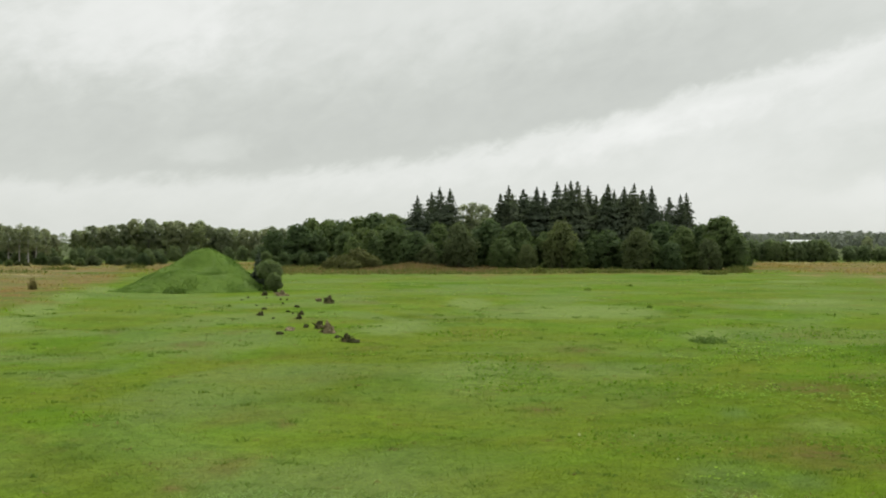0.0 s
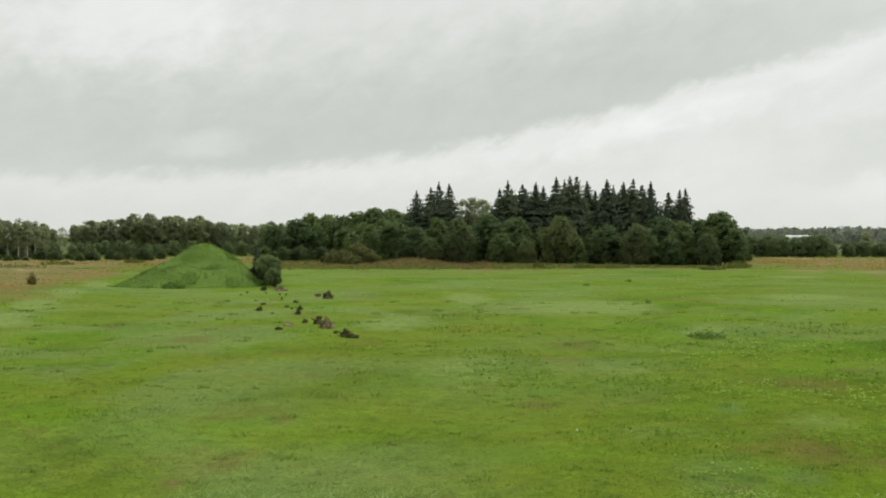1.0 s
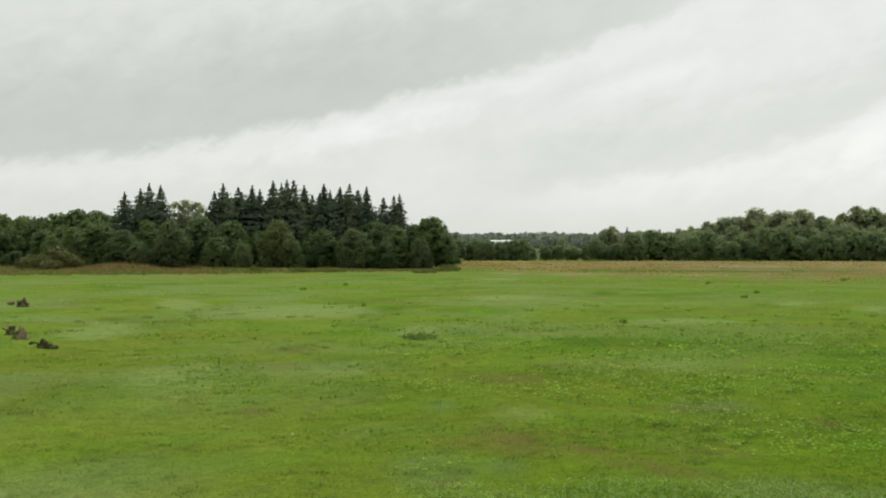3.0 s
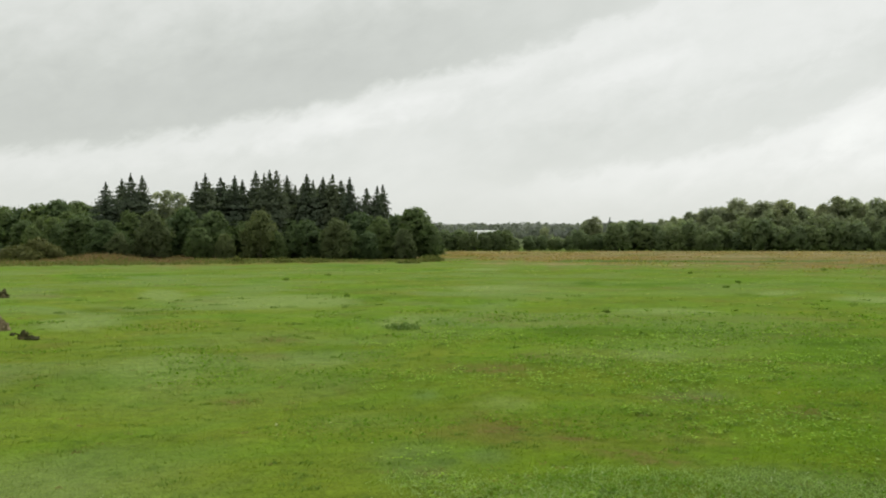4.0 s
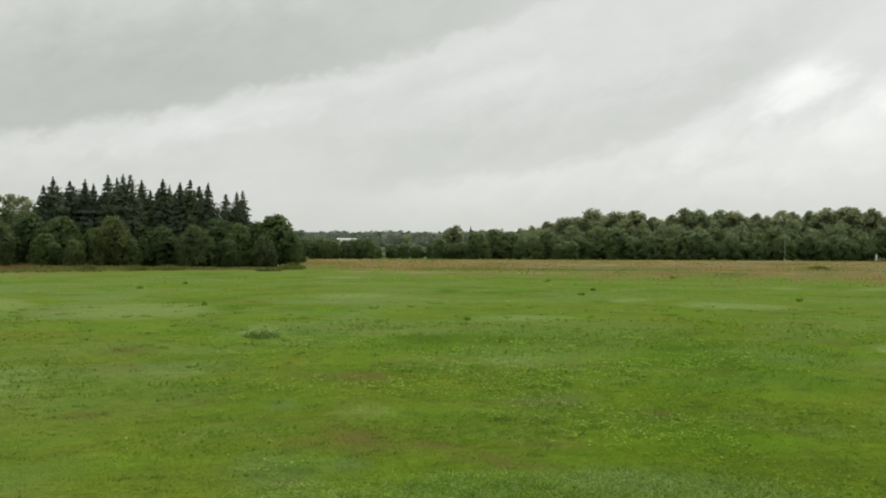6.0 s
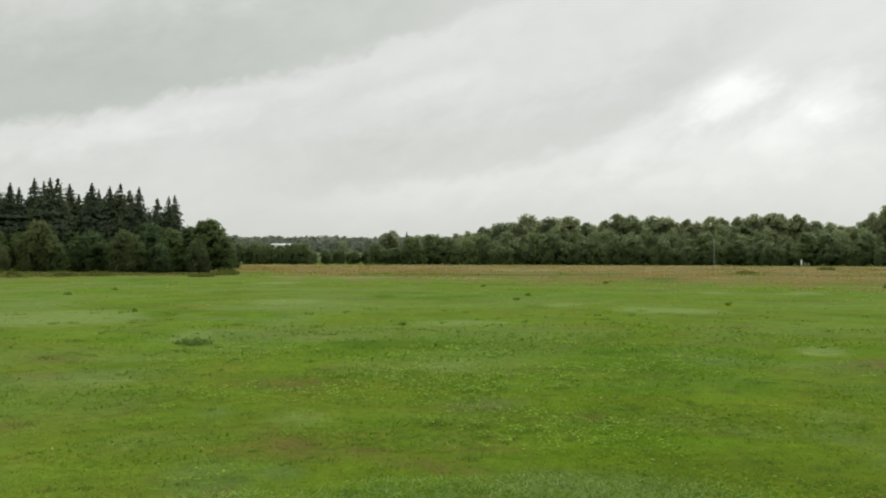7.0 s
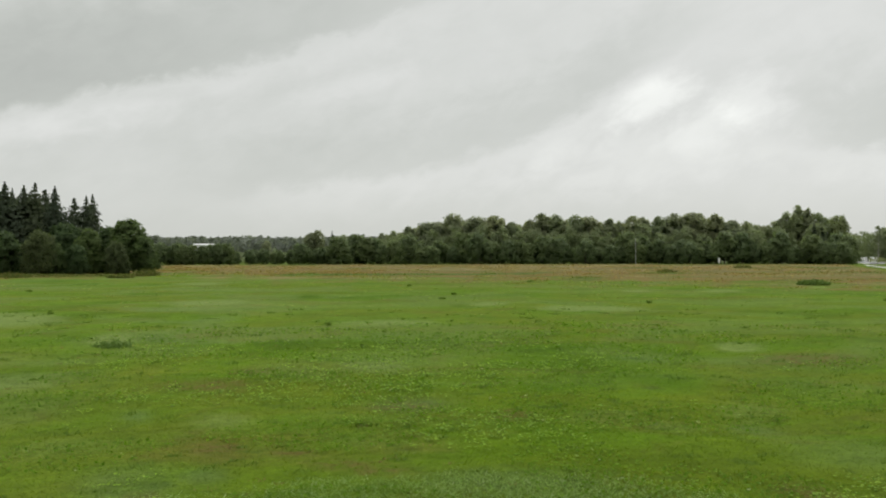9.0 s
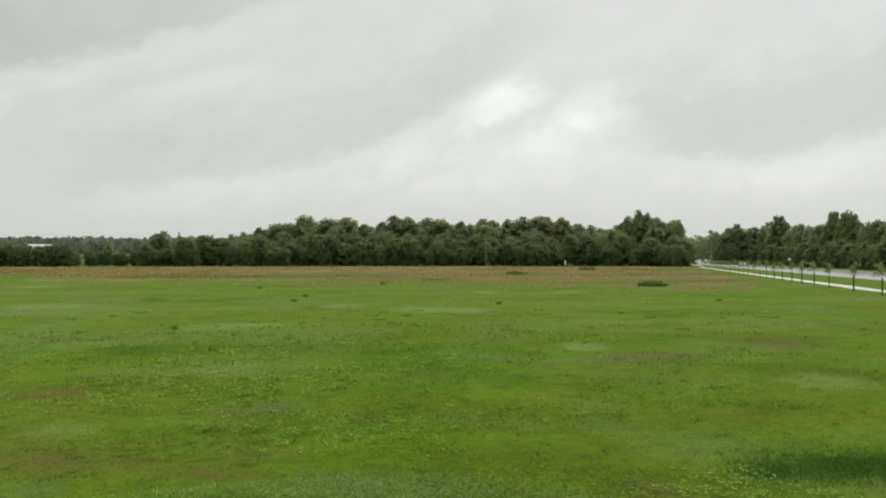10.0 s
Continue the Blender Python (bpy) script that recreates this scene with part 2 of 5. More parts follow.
    streak = calc(t, "ADD", calc(t, "MULTIPLY", noise_of(t, p, 0.024, 3.0, 0.6, 0.8), 0.85), calc(t, "MULTIPLY", noise_of(t, p, 0.22, 4.0, 0.65, 0.5), 0.15))
    streak = calc(t, "ADD", calc(t, "MULTIPLY", calc(t, "SUBTRACT", streak, 0.5), 3.0), 0.5, clamp=True)
    straw = ramp(t, streak, [(0.12, (0.066, 0.103, 0.017)), (0.30, (0.118, 0.120, 0.029)), (0.42, (0.153, 0.097, 0.033)), (0.52, (0.138, 0.129, 0.037)), (0.62, (0.168, 0.112, 0.039)), (0.74, (0.103, 0.116, 0.028)), (0.90, (0.216, 0.175, 0.078))])
    tan = ramp(t, streak, [(0.15, (0.087, 0.106, 0.029)), (0.36, (0.170, 0.143, 0.063)), (0.48, (0.161, 0.113, 0.046)), (0.58, (0.184, 0.152, 0.068)), (0.7, (0.120, 0.118, 0.040)), (0.85, (0.230, 0.189, 0.099))])
    straw = mixed(t, calc(t, "MULTIPLY", attribute(t, "deep"), 0.8), straw, tan)
    col = mixed(t, dry, col, straw)
    slope = ramp(t, noise_of(t, p, 0.012, 4.0, 0.6), [(0.38, (0.048, 0.062, 0.028)), (0.58, (0.082, 0.102, 0.042))])
    return mixed(t, attribute(t, "hill"), col, slope), fine


def meadow_material():
    m, t, b = material("meadow_turf", 1.0, 0.05)
    col, fine = meadow_colour(t)
    speck = noise_of(t, position(t), 14.0, 4.0, 0.7)
    rub = ramp(t, fine, [(0.28, 0.74), (0.72, 1.24)])
    col = mixed(t, 1.0, col, rub, "MULTIPLY")
    tip = ramp(t, speck, [(0.30, 0.72), (0.70, 1.26)])
    col = mixed(t, 1.0, col, tip, "MULTIPLY")
    t.links.new(col, b.inputs["Base Color"])
    bn = node(t, "ShaderNodeBump", i_Strength=0.5, i_Distance=0.08)
    t.links.new(calc(t, "ADD", fine, calc(t, "MULTIPLY", speck, 0.4)), bn.inputs["Height"])
    t.links.new(bn.outputs[0], b.inputs["Normal"])
    return m


def turf_blade_material():
    m, t, b = material("turf_blades", 0.8, 0.08)
    col, fine = meadow_colour(t)
    vary = ramp(t, island(t), [(0.0, (1.14, 1.13, 1.12)), (0.6, (1.29, 1.27, 1.22)), (0.96, (1.45, 1.38, 1.4)), (1.0, (1.8, 1.6, 2.1))])
    col = mixed(t, 1.0, col, vary, "MULTIPLY")
    tuft = ramp(t, noise_of(t, position(t), 3.6, 3.0, 0.55, 0.4), [(0.32, (0.80, 0.85, 0.80)), (0.5, (1.0, 1.0, 1.0)), (0.66, (1.14, 1.10, 1.14))])
    col = mixed(t, 1.0, col, tuft, "MULTIPLY")
    t.links.new(col, b.inputs["Base Color"])
    through_leaf(t, b, col, 0.5)
    return m


def blade_material(name, stops):
    m, t, b = material(name, 0.8, 0.06)
    col = ramp(t, island(t), stops)
    patch = ramp(t, noise_of(t, position(t), 0.35, 4.0, 0.6, 0.3), [(0.30, (0.74, 0.80, 0.72)), (0.5, (1, 1, 1)), (0.70, (1.16, 1.07, 1.12))])
    col = mixed(t, 1.0, col, patch, "MULTIPLY")
    t.links.new(col, b.inputs["Base Color"])
    through_leaf(t, b, col, 0.5)
    return m


TURF = meadow_material()
BLADE = turf_blade_material()
WEED = blade_material("broad_weed_leaves", [(0.0, (0.080, 0.165, 0.012)), (0.7, (0.130, 0.235, 0.020)), (0.985, (0.18, 0.28, 0.040)), (0.99, (0.28, 0.36, 0.12)), (1.0, (0.34, 0.38, 0.18))])
ROSETTE = leaf_material("rosette_leaves", (0.075, 0.150, 0.010), (0.165, 0.250, 0.026), 0.05, 0.0, 0.5)
TALLGRASS = blade_material("taller_grass", [(0.0, (0.190, 0.302, 0.069)), (0.6, (0.241, 0.353, 0.101)), (0.93, (0.302, 0.403, 0.157)), (1.0, (0.414, 0.493, 0.291))])
TUSSOCK = blade_material("tussock_leaves", [(0.0, (0.083, 0.149, 0.023)), (0.7, (0.121, 0.193, 0.034)), (1.0, (0.161, 0.218, 0.055))])


def seed_grass_material():
    """Rough grass that takes the ripeness of the stand it grows in."""
    m, t, b = material("dry_grass_stems", 0.7, 0.15)
    col, fine = meadow_colour(t)
    vary = ramp(t, island(t), [(0.0, (1.55, 1.55, 1.55)), (0.6, (1.75, 1.72, 1.7)), (1.0, (2.1, 2.0, 2.05))])
    col = mixed(t, 1.0, col, vary, "MULTIPLY")
    t.links.new(col, b.inputs["Base Color"])
    through_leaf(t, b, col, 0.5)
    return m


STRAW = seed_grass_material()
MARGIN = blade_material("margin_weed_leaves", [(0.0, (0.084, 0.112, 0.028)), (0.5, (0.112, 0.138, 0.037)), (0.8, (0.151, 0.157, 0.050)), (1.0, (0.205, 0.189, 0.081))])
RUSSET = blade_material("russet_weeds", [(0.0, (0.130, 0.108, 0.045)), (0.5, (0.180, 0.122, 0.064)), (0.8, (0.205, 0.125, 0.076)), (1.0, (0.25, 0.19, 0.11))])
BROWN = blade_material("withered_dock", [(0.0, (0.16, 0.14, 0.06)), (0.7, (0.23, 0.19, 0.085)), (1.0, (0.27, 0.24, 0.11))])
LUSHGREEN = blade_material("lush_grass", [(0.0, (0.040, 0.098, 0.014)), (0.7, (0.066, 0.138, 0.022)), (1.0, (0.10, 0.18, 0.035))])
FARTUFT = blade_material("mixed_tufts", [(0.0, (0.119, 0.214, 0.029)), (0.45, (0.167, 0.262, 0.038)), (0.75, (0.246, 0.341, 0.095)), (0.85, (0.262, 0.214, 0.072)), (1.0, (0.318, 0.372, 0.150))])
MOSSY = blade_material("mound_weeds", [(0.0, (0.088, 0.158, 0.032)), (0.6, (0.115, 0.192, 0.045)), (1.0, (0.155, 0.222, 0.062))])
LEAF = leaf_material("broadleaf_foliage", (0.040, 0.061, 0.022), (0.054, 0.075, 0.029), 0.05, 0.8, 1.0)
SALLOW = leaf_material("sallow_foliage", (0.046, 0.060, 0.026), (0.059, 0.073, 0.032), 0.05, 0.8, 1.0)
# BIRCH and WOODLEAF are paled and greyed, carrying the far woods' haze as colour
BIRCH = leaf_material("hazed_birch_foliage", (0.102, 0.116, 0.068), (0.115, 0.128, 0.076), 0.05, 0.45, 1.3)
WOODLEAF = leaf_material("hazed_wood_foliage", (0.097, 0.117, 0.061), (0.113, 0.130, 0.068), 0.05, 0.45, 1.3)
EDGELEAF = leaf_material("wood_edge_foliage", (0.062, 0.084, 0.038), (0.073, 0.093, 0.043), 0.05, 0.45, 1.1)
HEAP = leaf_material("bramble_foliage", (0.061, 0.072, 0.022), (0.087, 0.090, 0.031), 0.06, 0.0)
NEEDLE = leaf_material("spruce_needles", (0.036, 0.047, 0.029), (0.045, 0.056, 0.034), 0.03, 0.5, 1.0)
# ridge leaves lightened and greyed: distance haze put into their colour
HAZED_RIDGE_LEAF = leaf_material("hazed_ridge_foliage", (0.090, 0.100, 0.079), (0.120, 0.129, 0.101), 0.1, 1.0, 0.9)
BUSHLEAF = leaf_material("bush_foliage", (0.055, 0.077, 0.028), (0.074, 0.098, 0.037), 0.06, 0.0, 1.0)
YOUNG = leaf_material("young_tree_foliage", (0.14, 0.165, 0.055), (0.20, 0.22, 0.09), 0.1, 0.0)
NETTLE = leaf_material("nettle_leaves", (0.060, 0.104, 0.020), (0.096, 0.148, 0.032), 0.06, 0.3)
BARK = grain_material("grey_bark", [(0.3, (0.05, 0.042, 0.034)), (0.7, (0.16, 0.14, 0.115))], 3.0, stretch=(1, 1, 0.2))
BIRCH_BARK = grain_material("birch_bark", [(0.36, (0.10, 0.09, 0.08)), (0.48, (0.40, 0.385, 0.355)), (0.8, (0.56, 0.54, 0.50))], 1.4, stretch=(1, 1, 2.5))
ROOT = grain_material("rotten_root_wood", [(0.36, (0.016, 0.020, 0.007)), (0.50, (0.045, 0.045, 0.017)), (0.64, (0.150, 0.125, 0.062))], 5.0, bump=0.8, spec=0.08)
GREYROOT = grain_material("weathered_root_wood", [(0.34, (0.030, 0.026, 0.012)), (0.46, (0.120, 0.100, 0.052)), (0.62, (0.250, 0.205, 0.120))], 4.0, bump=0.8, spec=0.08)
EARTH = grain_material("wet_earth", [(0.3, (0.018, 0.020, 0.008)), (0.7, (0.062, 0.062, 0.024))], 6.0, bump=0.8, spec=0.08)
ASPHALT = grain_material("wet_asphalt", [(0.3, (0.22, 0.22, 0.215)), (0.7, (0.34, 0.34, 0.33))], 0.6, 0.22, 0.05, spec=0.6)
CONCRETE = grain_material("pale_path_paving", [(0.3, (0.46, 0.46, 0.43)), (0.7, (0.62, 0.62, 0.58))], 0.8, 0.45, 0.05)
GRAVEL = grain_material("gravel_shoulder", [(0.3, (0.13, 0.125, 0.10)), (0.7, (0.22, 0.21, 0.175))], 2.0, 0.9)
STAKE = grain_material("dark_wooden_stake", [(0.3, (0.035, 0.029, 0.020)), (0.7, (0.095, 0.075, 0.050))], 6.0, stretch=(1, 1, 0.15))
WHITE = grain_material("white_paint", [(0.3, (0.70, 0.71, 0.70)), (0.7, (0.83, 0.83, 0.82))], 1.5, 0.4, 0.03)
GREYPOLE = grain_material("weathered_pole", [(0.3, (0.28, 0.28, 0.265)), (0.7, (0.42, 0.42, 0.395))], 2.0, stretch=(1, 1, 0.1))
ROOF = grain_material("dark_roofing", [(0.3, (0.05, 0.048, 0.046)), (0.7, (0.10, 0.095, 0.09))], 1.0)
GLASS = grain_material("dark_window_glass", [(0.3, (0.02, 0.024, 0.028)), (0.7, (0.03, 0.034, 0.038))], 1.0, 0.12, 0.0)
TYRE = grain_material("black_rubber", [(0.3, (0.015, 0.015, 0.015)), (0.7, (0.03, 0.03, 0.03))], 3.0)

# ---------------------------------------------------------------- building helpers


def spot(bearing, distance):
    """Plan position: bearing in degrees clockwise from the first view's axis, metres from the viewpoint."""
    a = radians(bearing)
    return distance * math.sin(a), distance * math.cos(a)


def mesh_of(name, verts, faces, mat, smooth=False):
    verts, faces = np.asarray(verts, np.float32), np.asarray(faces, np.int32)
    me = bpy.data.meshes.new(name)
    k = faces.shape[1]
    me.vertices.add(len(verts))
    me.vertices.foreach_set("co", verts.ravel())
    me.loops.add(faces.size)
    me.loops.foreach_set("vertex_index", faces.ravel())
    me.polygons.add(len(faces))
    me.polygons.foreach_set("loop_start", np.arange(0, faces.size, k, dtype=np.int32))
    me.update(calc_edges=True)
    if smooth:
        me.polygons.foreach_set("use_smooth", np.ones(len(faces), bool))
    me.materials.append(mat)
    return me


def child(name, me, parent, label=""):
    ob = new(name, me)
    ob.parent = parent
    if label:
        tagged(ob, label)
    return ob


def part(name, bm, mat, parent, label=""):
    me = bpy.data.meshes.new(name)
    bm.to_mesh(me)
    bm.free()
    me.materials.append(mat)
    return child(name, me, parent, label)


def leaves(rng, points, out, size, aspect=0.6, lift=0.25, wild=0.38, far=False):
    """Rhombic leaf sprays at the points, facing roughly outwards."""
    n = len(points)
    nrm = out * 0.8 + rng.normal(size=(n, 3)) * wild + np.array([0, 0, lift])
    nrm /= np.linalg.norm(nrm, axis=1, keepdims=True) + 1e-9
    side = np.cross(nrm, rng.normal(size=(n, 3)))
    side /= np.linalg.norm(side, axis=1, keepdims=True) + 1e-9
    tip = np.cross(nrm, side)
    s = (np.asarray(size) * rng.uniform(0.6, 1.35, n))[:, None]
    if far:
        v = np.stack([points - tip * s - side * s * aspect, points + side * s * aspect * 1.6 - nrm * s * 0.12, points + tip * s * 1.1 - side * s * aspect], 1)
        return v.reshape(-1, 3), np.arange(3 * n).reshape(n, 3)
    v = np.stack([points - tip * s, points + side * s * aspect - nrm * s * 0.12, points + tip * s, points - side * s * aspect - nrm * s * 0.12], 1)
    return v.reshape(-1, 3), np.arange(4 * n).reshape(n, 4)


def tube(pts, radii, sides=7):
    """Vertices and faces of a tapered limb through pts."""
    pts = np.asarray(pts, float)
    vs, fs = [], []
    for i, (p, r) in enumerate(zip(pts, radii)):
        d = pts[min(i + 1, len(pts) - 1)] - pts[max(i - 1, 0)]
        d /= np.linalg.norm(d) + 1e-9
        a = np.cross(d, (0.3, 0.9, 0.2))
        a /= np.linalg.norm(a) + 1e-9
        b = np.cross(d, a)
        for k in range(sides):
            w = 2 * math.pi * k / sides
            vs.append(p + r * (a * math.cos(w) + b * math.sin(w)))
        if i:
            o = (i - 1) * sides
            for k in range(sides):
                k2 = (k + 1) % sides
                fs.append((o + k, o + k2, o + sides + k2, o + sides + k))
    return np.array(vs), np.array(fs)


def joined(pieces):
    vs, fs, o = [], [], 0
    for v, f in pieces:
        vs.append(v)
        fs.append(f + o)
        o += len(v)
    return np.concatenate(vs), np.concatenate(fs)


def ball_points(rng, n):
    d = rng.normal(size=(n, 3))
    return d / np.linalg.norm(d, axis=1, keepdims=True)


def crown_points(rng, lobes, count):
    """Points on the shells of lobes (x, y, z, radius), with the outward way."""
    lobes = np.asarray(lobes)
    w = lobes[:, 3] ** 2
    pick = rng.choice(len(lobes), count, p=w / w.sum())
    d = ball_points(rng, count)
    d[:, 2] = np.where(d[:, 2] < -0.45, -d[:, 2], d[:, 2])
    r = lobes[pick, 3] * rng.uniform(0.5, 1.28, count)
    return lobes[pick, :3] + d * r[:, None] * np.array([1, 1, 0.92]), d


def trunk_and_limbs(rng, height, radius, lobes, sides=7):
    bend = rng.normal(size=2) * height * 0.02
    line = [(bend[0] * f * f, bend[1] * f * f, height * f) for f in (-0.03, 0.02, 0.2, 0.45, 0.7, 0.95)]
    pieces = [tube(line, [radius * 1.5, radius * 1.15, radius, radius * 0.75, radius * 0.45, radius * 0.12], sides)]
    for lb in lobes:
        z0 = min(max(lb[2] - 0.22 * height, 0.12 * height), height * 0.8)
        f = z0 / height
        a = np.array([bend[0] * f * f, bend[1] * f * f, z0])
        b = np.array(lb[:3])
        m = a * 0.45 + b * 0.55 - np.array([0, 0, 0.03 * height])
        pieces.append(tube([a, m, b], [radius * 0.42, radius * 0.26, radius * 0.06], 5))
    return joined(pieces)


SOFT = {}


def foliage(name, rng, points, out, size, mat, middle, aspect=0.62, lift=0.3, wild=0.5):
    """Small leaf sprays whose shading follows the roundness of their bough and crown."""
    v, f = leaves(rng, points, out, size, aspect, lift, wild, True)
    me = mesh_of(name, v, f, mat)
    crown = points - np.asarray(middle)
    crown = crown / (np.linalg.norm(crown, axis=1, keepdims=True) + 1e-9)
    tri = v.reshape(-1, 3, 3)
    flat = np.cross(tri[:, 1] - tri[:, 0], tri[:, 2] - tri[:, 0])
    flat /= np.linalg.norm(flat, axis=1, keepdims=True) + 1e-9
    nrm = flat * 0.35 + out * 0.22 + crown * 0.6 + np.array([0, 0, 0.12])
    nrm = np.where((nrm * flat).sum(1, keepdims=True) > 0.1, nrm, flat)
    nrm /= np.linalg.norm(nrm, axis=1, keepdims=True) + 1e-9
    SOFT[me.name] = np.repeat(nrm, 3, 0).astype(np.float32)
    me.normals_split_custom_set_from_vertices(SOFT[me.name].tolist())
    return me


def leafy_tree(rng, name, height, width, low, count, size, leaf_mat, bark_mat, lobe_n=18, pointed=0.0, trunk_r=None, domed=0.0):
    """A broadleaved tree: trunk with limbs, and a crown of leaf sprays on uneven lobes."""
    root = new(name)
    half = (height - low) / 2
    mid = low + half
    lobes = []
    for i in range(lobe_n):
        q = 0.03 + 0.87 * (i + rng.uniform(0, 1)) / lobe_n
        bulge = max(0.14, 1 - ((q - 0.30 - 0.12 * domed) / (0.68 - 0.02 * domed)) ** 2) ** (0.72 - 0.17 * domed) * (1 - pointed * 0.5 * q)
        ang = i * 2.4 + rng.uniform(-0.5, 0.5)
        reach = width / 2 * bulge * rng.uniform(0.42, 0.86)
        lobes.append((math.cos(ang) * reach, math.sin(ang) * reach, low + q * (height - low), width * rng.uniform(0.12, 0.25) * (24 / max(24, lobe_n)) ** 0.4 * (0.55 + 0.45 * bulge)))
    lobes.append((0, 0, height - 0.18 * width, 0.19 * width))
    lobes.append((0, 0, mid, 0.27 * width))
    v, f = trunk_and_limbs(rng, height * 0.93, trunk_r or 0.018 * height, lobes[::3])
    child("trunk", mesh_of("trunk", v, f, bark_mat, True), root)
    p, out = crown_points(rng, lobes, count)
    p[:, 2] = np.maximum(p[:, 2], 0.15)
    child("crown", foliage("crown", rng, p, out, size, leaf_mat, (0, 0, mid * 1.05)), root)
    return root


def spruce_tree(rng, name, height, spread, tiers=96, low=0.04, spray=1.0):
    root = new(name)
    v, f = tube([(0, 0, -0.3), (0, 0, 0.2), (0, 0, height * 0.5), (0, 0, height * 0.99)], [0.3 * spray, 0.24 * spray, 0.14 * spray, 0.015])
    child("trunk", mesh_of("trunk", v, f, BARK, True), root)
    pts, outs, sizes = [], [], []
    side = rng.uniform(0, 2 * math.pi)
    for k in range(tiers):
        q = low + (1 - low) * min(0.995, (k + rng.uniform(-1.2, 1.2)) / tiers)
        r = 1.06 * spread * (max(0.003, (1 - q)) ** 0.68) * (1 - 0.5 * q ** 5) * rng.uniform(0.66, 1.18)
        n = max(4, int(10 * (1 - q) + 4))
        for j in range(n):
            a = 2 * math.pi * (j + rng.uniform(0, 1)) / n
            rr = r * rng.uniform(0.5, 1.15) * (1 + 0.12 * math.cos(a - side))
            steps = 10 if q < 0.8 else 7
            for s in range(steps):
                g = ((s + rng.uniform(0.2, 1.0)) / steps) ** 0.62
                x, y = math.cos(a) * rr * g, math.sin(a) * rr * g
                w = rng.normal() * 0.13 * rr
                pts.append((x - math.sin(a) * w, y + math.cos(a) * w, q * height - 0.30 * rr * g + 0.16 * rr * g * g + rng.normal() * 0.12 * spray))
                outs.append((math.cos(a) * 0.85, math.sin(a) * 0.85, 0.35))
                sizes.append(0.13 + 0.34 * (1 - q) ** 0.7)
    for g in np.linspace(0.93, 1.0, 14):
        pts.append((0, 0, g * height))
        outs.append((rng.normal(), rng.normal(), 0.2))
        sizes.append(0.14)
    pts = np.array(pts)
    me = foliage("crown", rng, pts, np.array(outs), np.array(sizes) * spray, NEEDLE, (0, 0, 0.3 * height), 0.55, 0.1, 0.5)
    child("crown", me, root)
    return root


def smooth(a, b, x):
    t = np.clip((np.asarray(x, float) - a) / (b - a), 0, 1)
    return t * t * (3 - 2 * t)


ROAD_DIR, ROAD_NORMAL = np.array([0.817, 0.577]), np.array([-0.577, 0.817])


def land(x, y):
    """Height of the ground."""
    x, y = np.asarray(x, float), np.asarray(y, float)
    r = np.hypot(x, y)
    z = 0.05 * np.sin(x * 0.21 + 1.3) * np.cos(y * 0.17) + 0.035 * np.sin(x * 0.53 - y * 0.41) + 0.02 * np.sin(x * 1.3 + y * 0.9)
    z = z * smooth(2, 14, r) * (1 - smooth(60, 140, r))
    b = np.abs(np.degrees(np.arctan2(x, y)))
    z = z + 21.0 * np.clip((r - 470) / 1050, 0, 1) ** 0.85 * (1 - smooth(38, 54, b))
    return z


def put(proto, x, y, turn, scale, sz=None):
    s = Matrix.Diagonal((scale, scale, sz or scale, 1))
    return copy_thing(proto, pose(x, y, float(land(x, y)), 0, 0, turn) @ s)


# ---------------------------------------------------------------- ground


def ellipse(bx, by, x, y, bearing, along, across):
    """Soft spot round (bx, by): across the line of sight and along it."""
    a = radians(bearing)
    u = (x - bx) * math.cos(a) - (y - by) * math.sin(a)
    w = (x - bx) * math.sin(a) + (y - by) * math.cos(a)
    return np.exp(-((u / across) ** 2 + (w / along) ** 2) ** 1.5)


# bearing, distance, half width, half depth
PALE = [(31.2, 46.2, 2.8, 2.2), (37.2, 64.7, 1.6, 2.8), (8.3, 54.2, 4.6, 7.5), (20.8, 69.2, 3.5, 5.0), (1.5, 65.0, 1.6, 5.0), (15.3, 39.5, 1.1, 3.4), (43.4, 59.7, 3.9, 3.6),
        (30.5, 28.1, 1.3, 2.4), (2.1, 26.1, 1.3, 3.6), (20.2, 118.6, 3.5, 7.0), (42.0, 58.3, 1.9, 3.0), (55.9, 104.4, 1.8, 3.0), (46.0, 90.1, 1.7, 4.0), (50.7, 90.7, 2.2, 4.0),
        (65.1, 26.8, 1.5, 2.6), (52.7, 20.3, 1.0, 2.0), (21.5, 19.1, 0.9, 1.3), (1.6, 61.7, 1.8, 5.0), (10.6, 26.6, 1.5, 0.8), (0.5, 24.9, 1.5, 3.2), (51.8, 35.9, 1.1, 2.2), (-2.9, 41.8, 2.0, 5.0), (13.6, 17.3, 1.5, 1.3), (44.5, 19.0, 1.4, 1.3), (48.0, 18.2, 0.8, 0.9)]
TRACK = [(-23.1, 62.4, 1.6, 8.0), (-21.5, 77.0, 1.6, 9.0), (-20.0, 93.6, 1.8, 11.0), (-24.6, 50.0, 1.5, 6.0)]
LUSH = [(62.2, 15.5, 0.55, 0.8), (65.2, 16.0, 0.8, 1.0), (68.0, 16.4, 1.0, 1.0)]
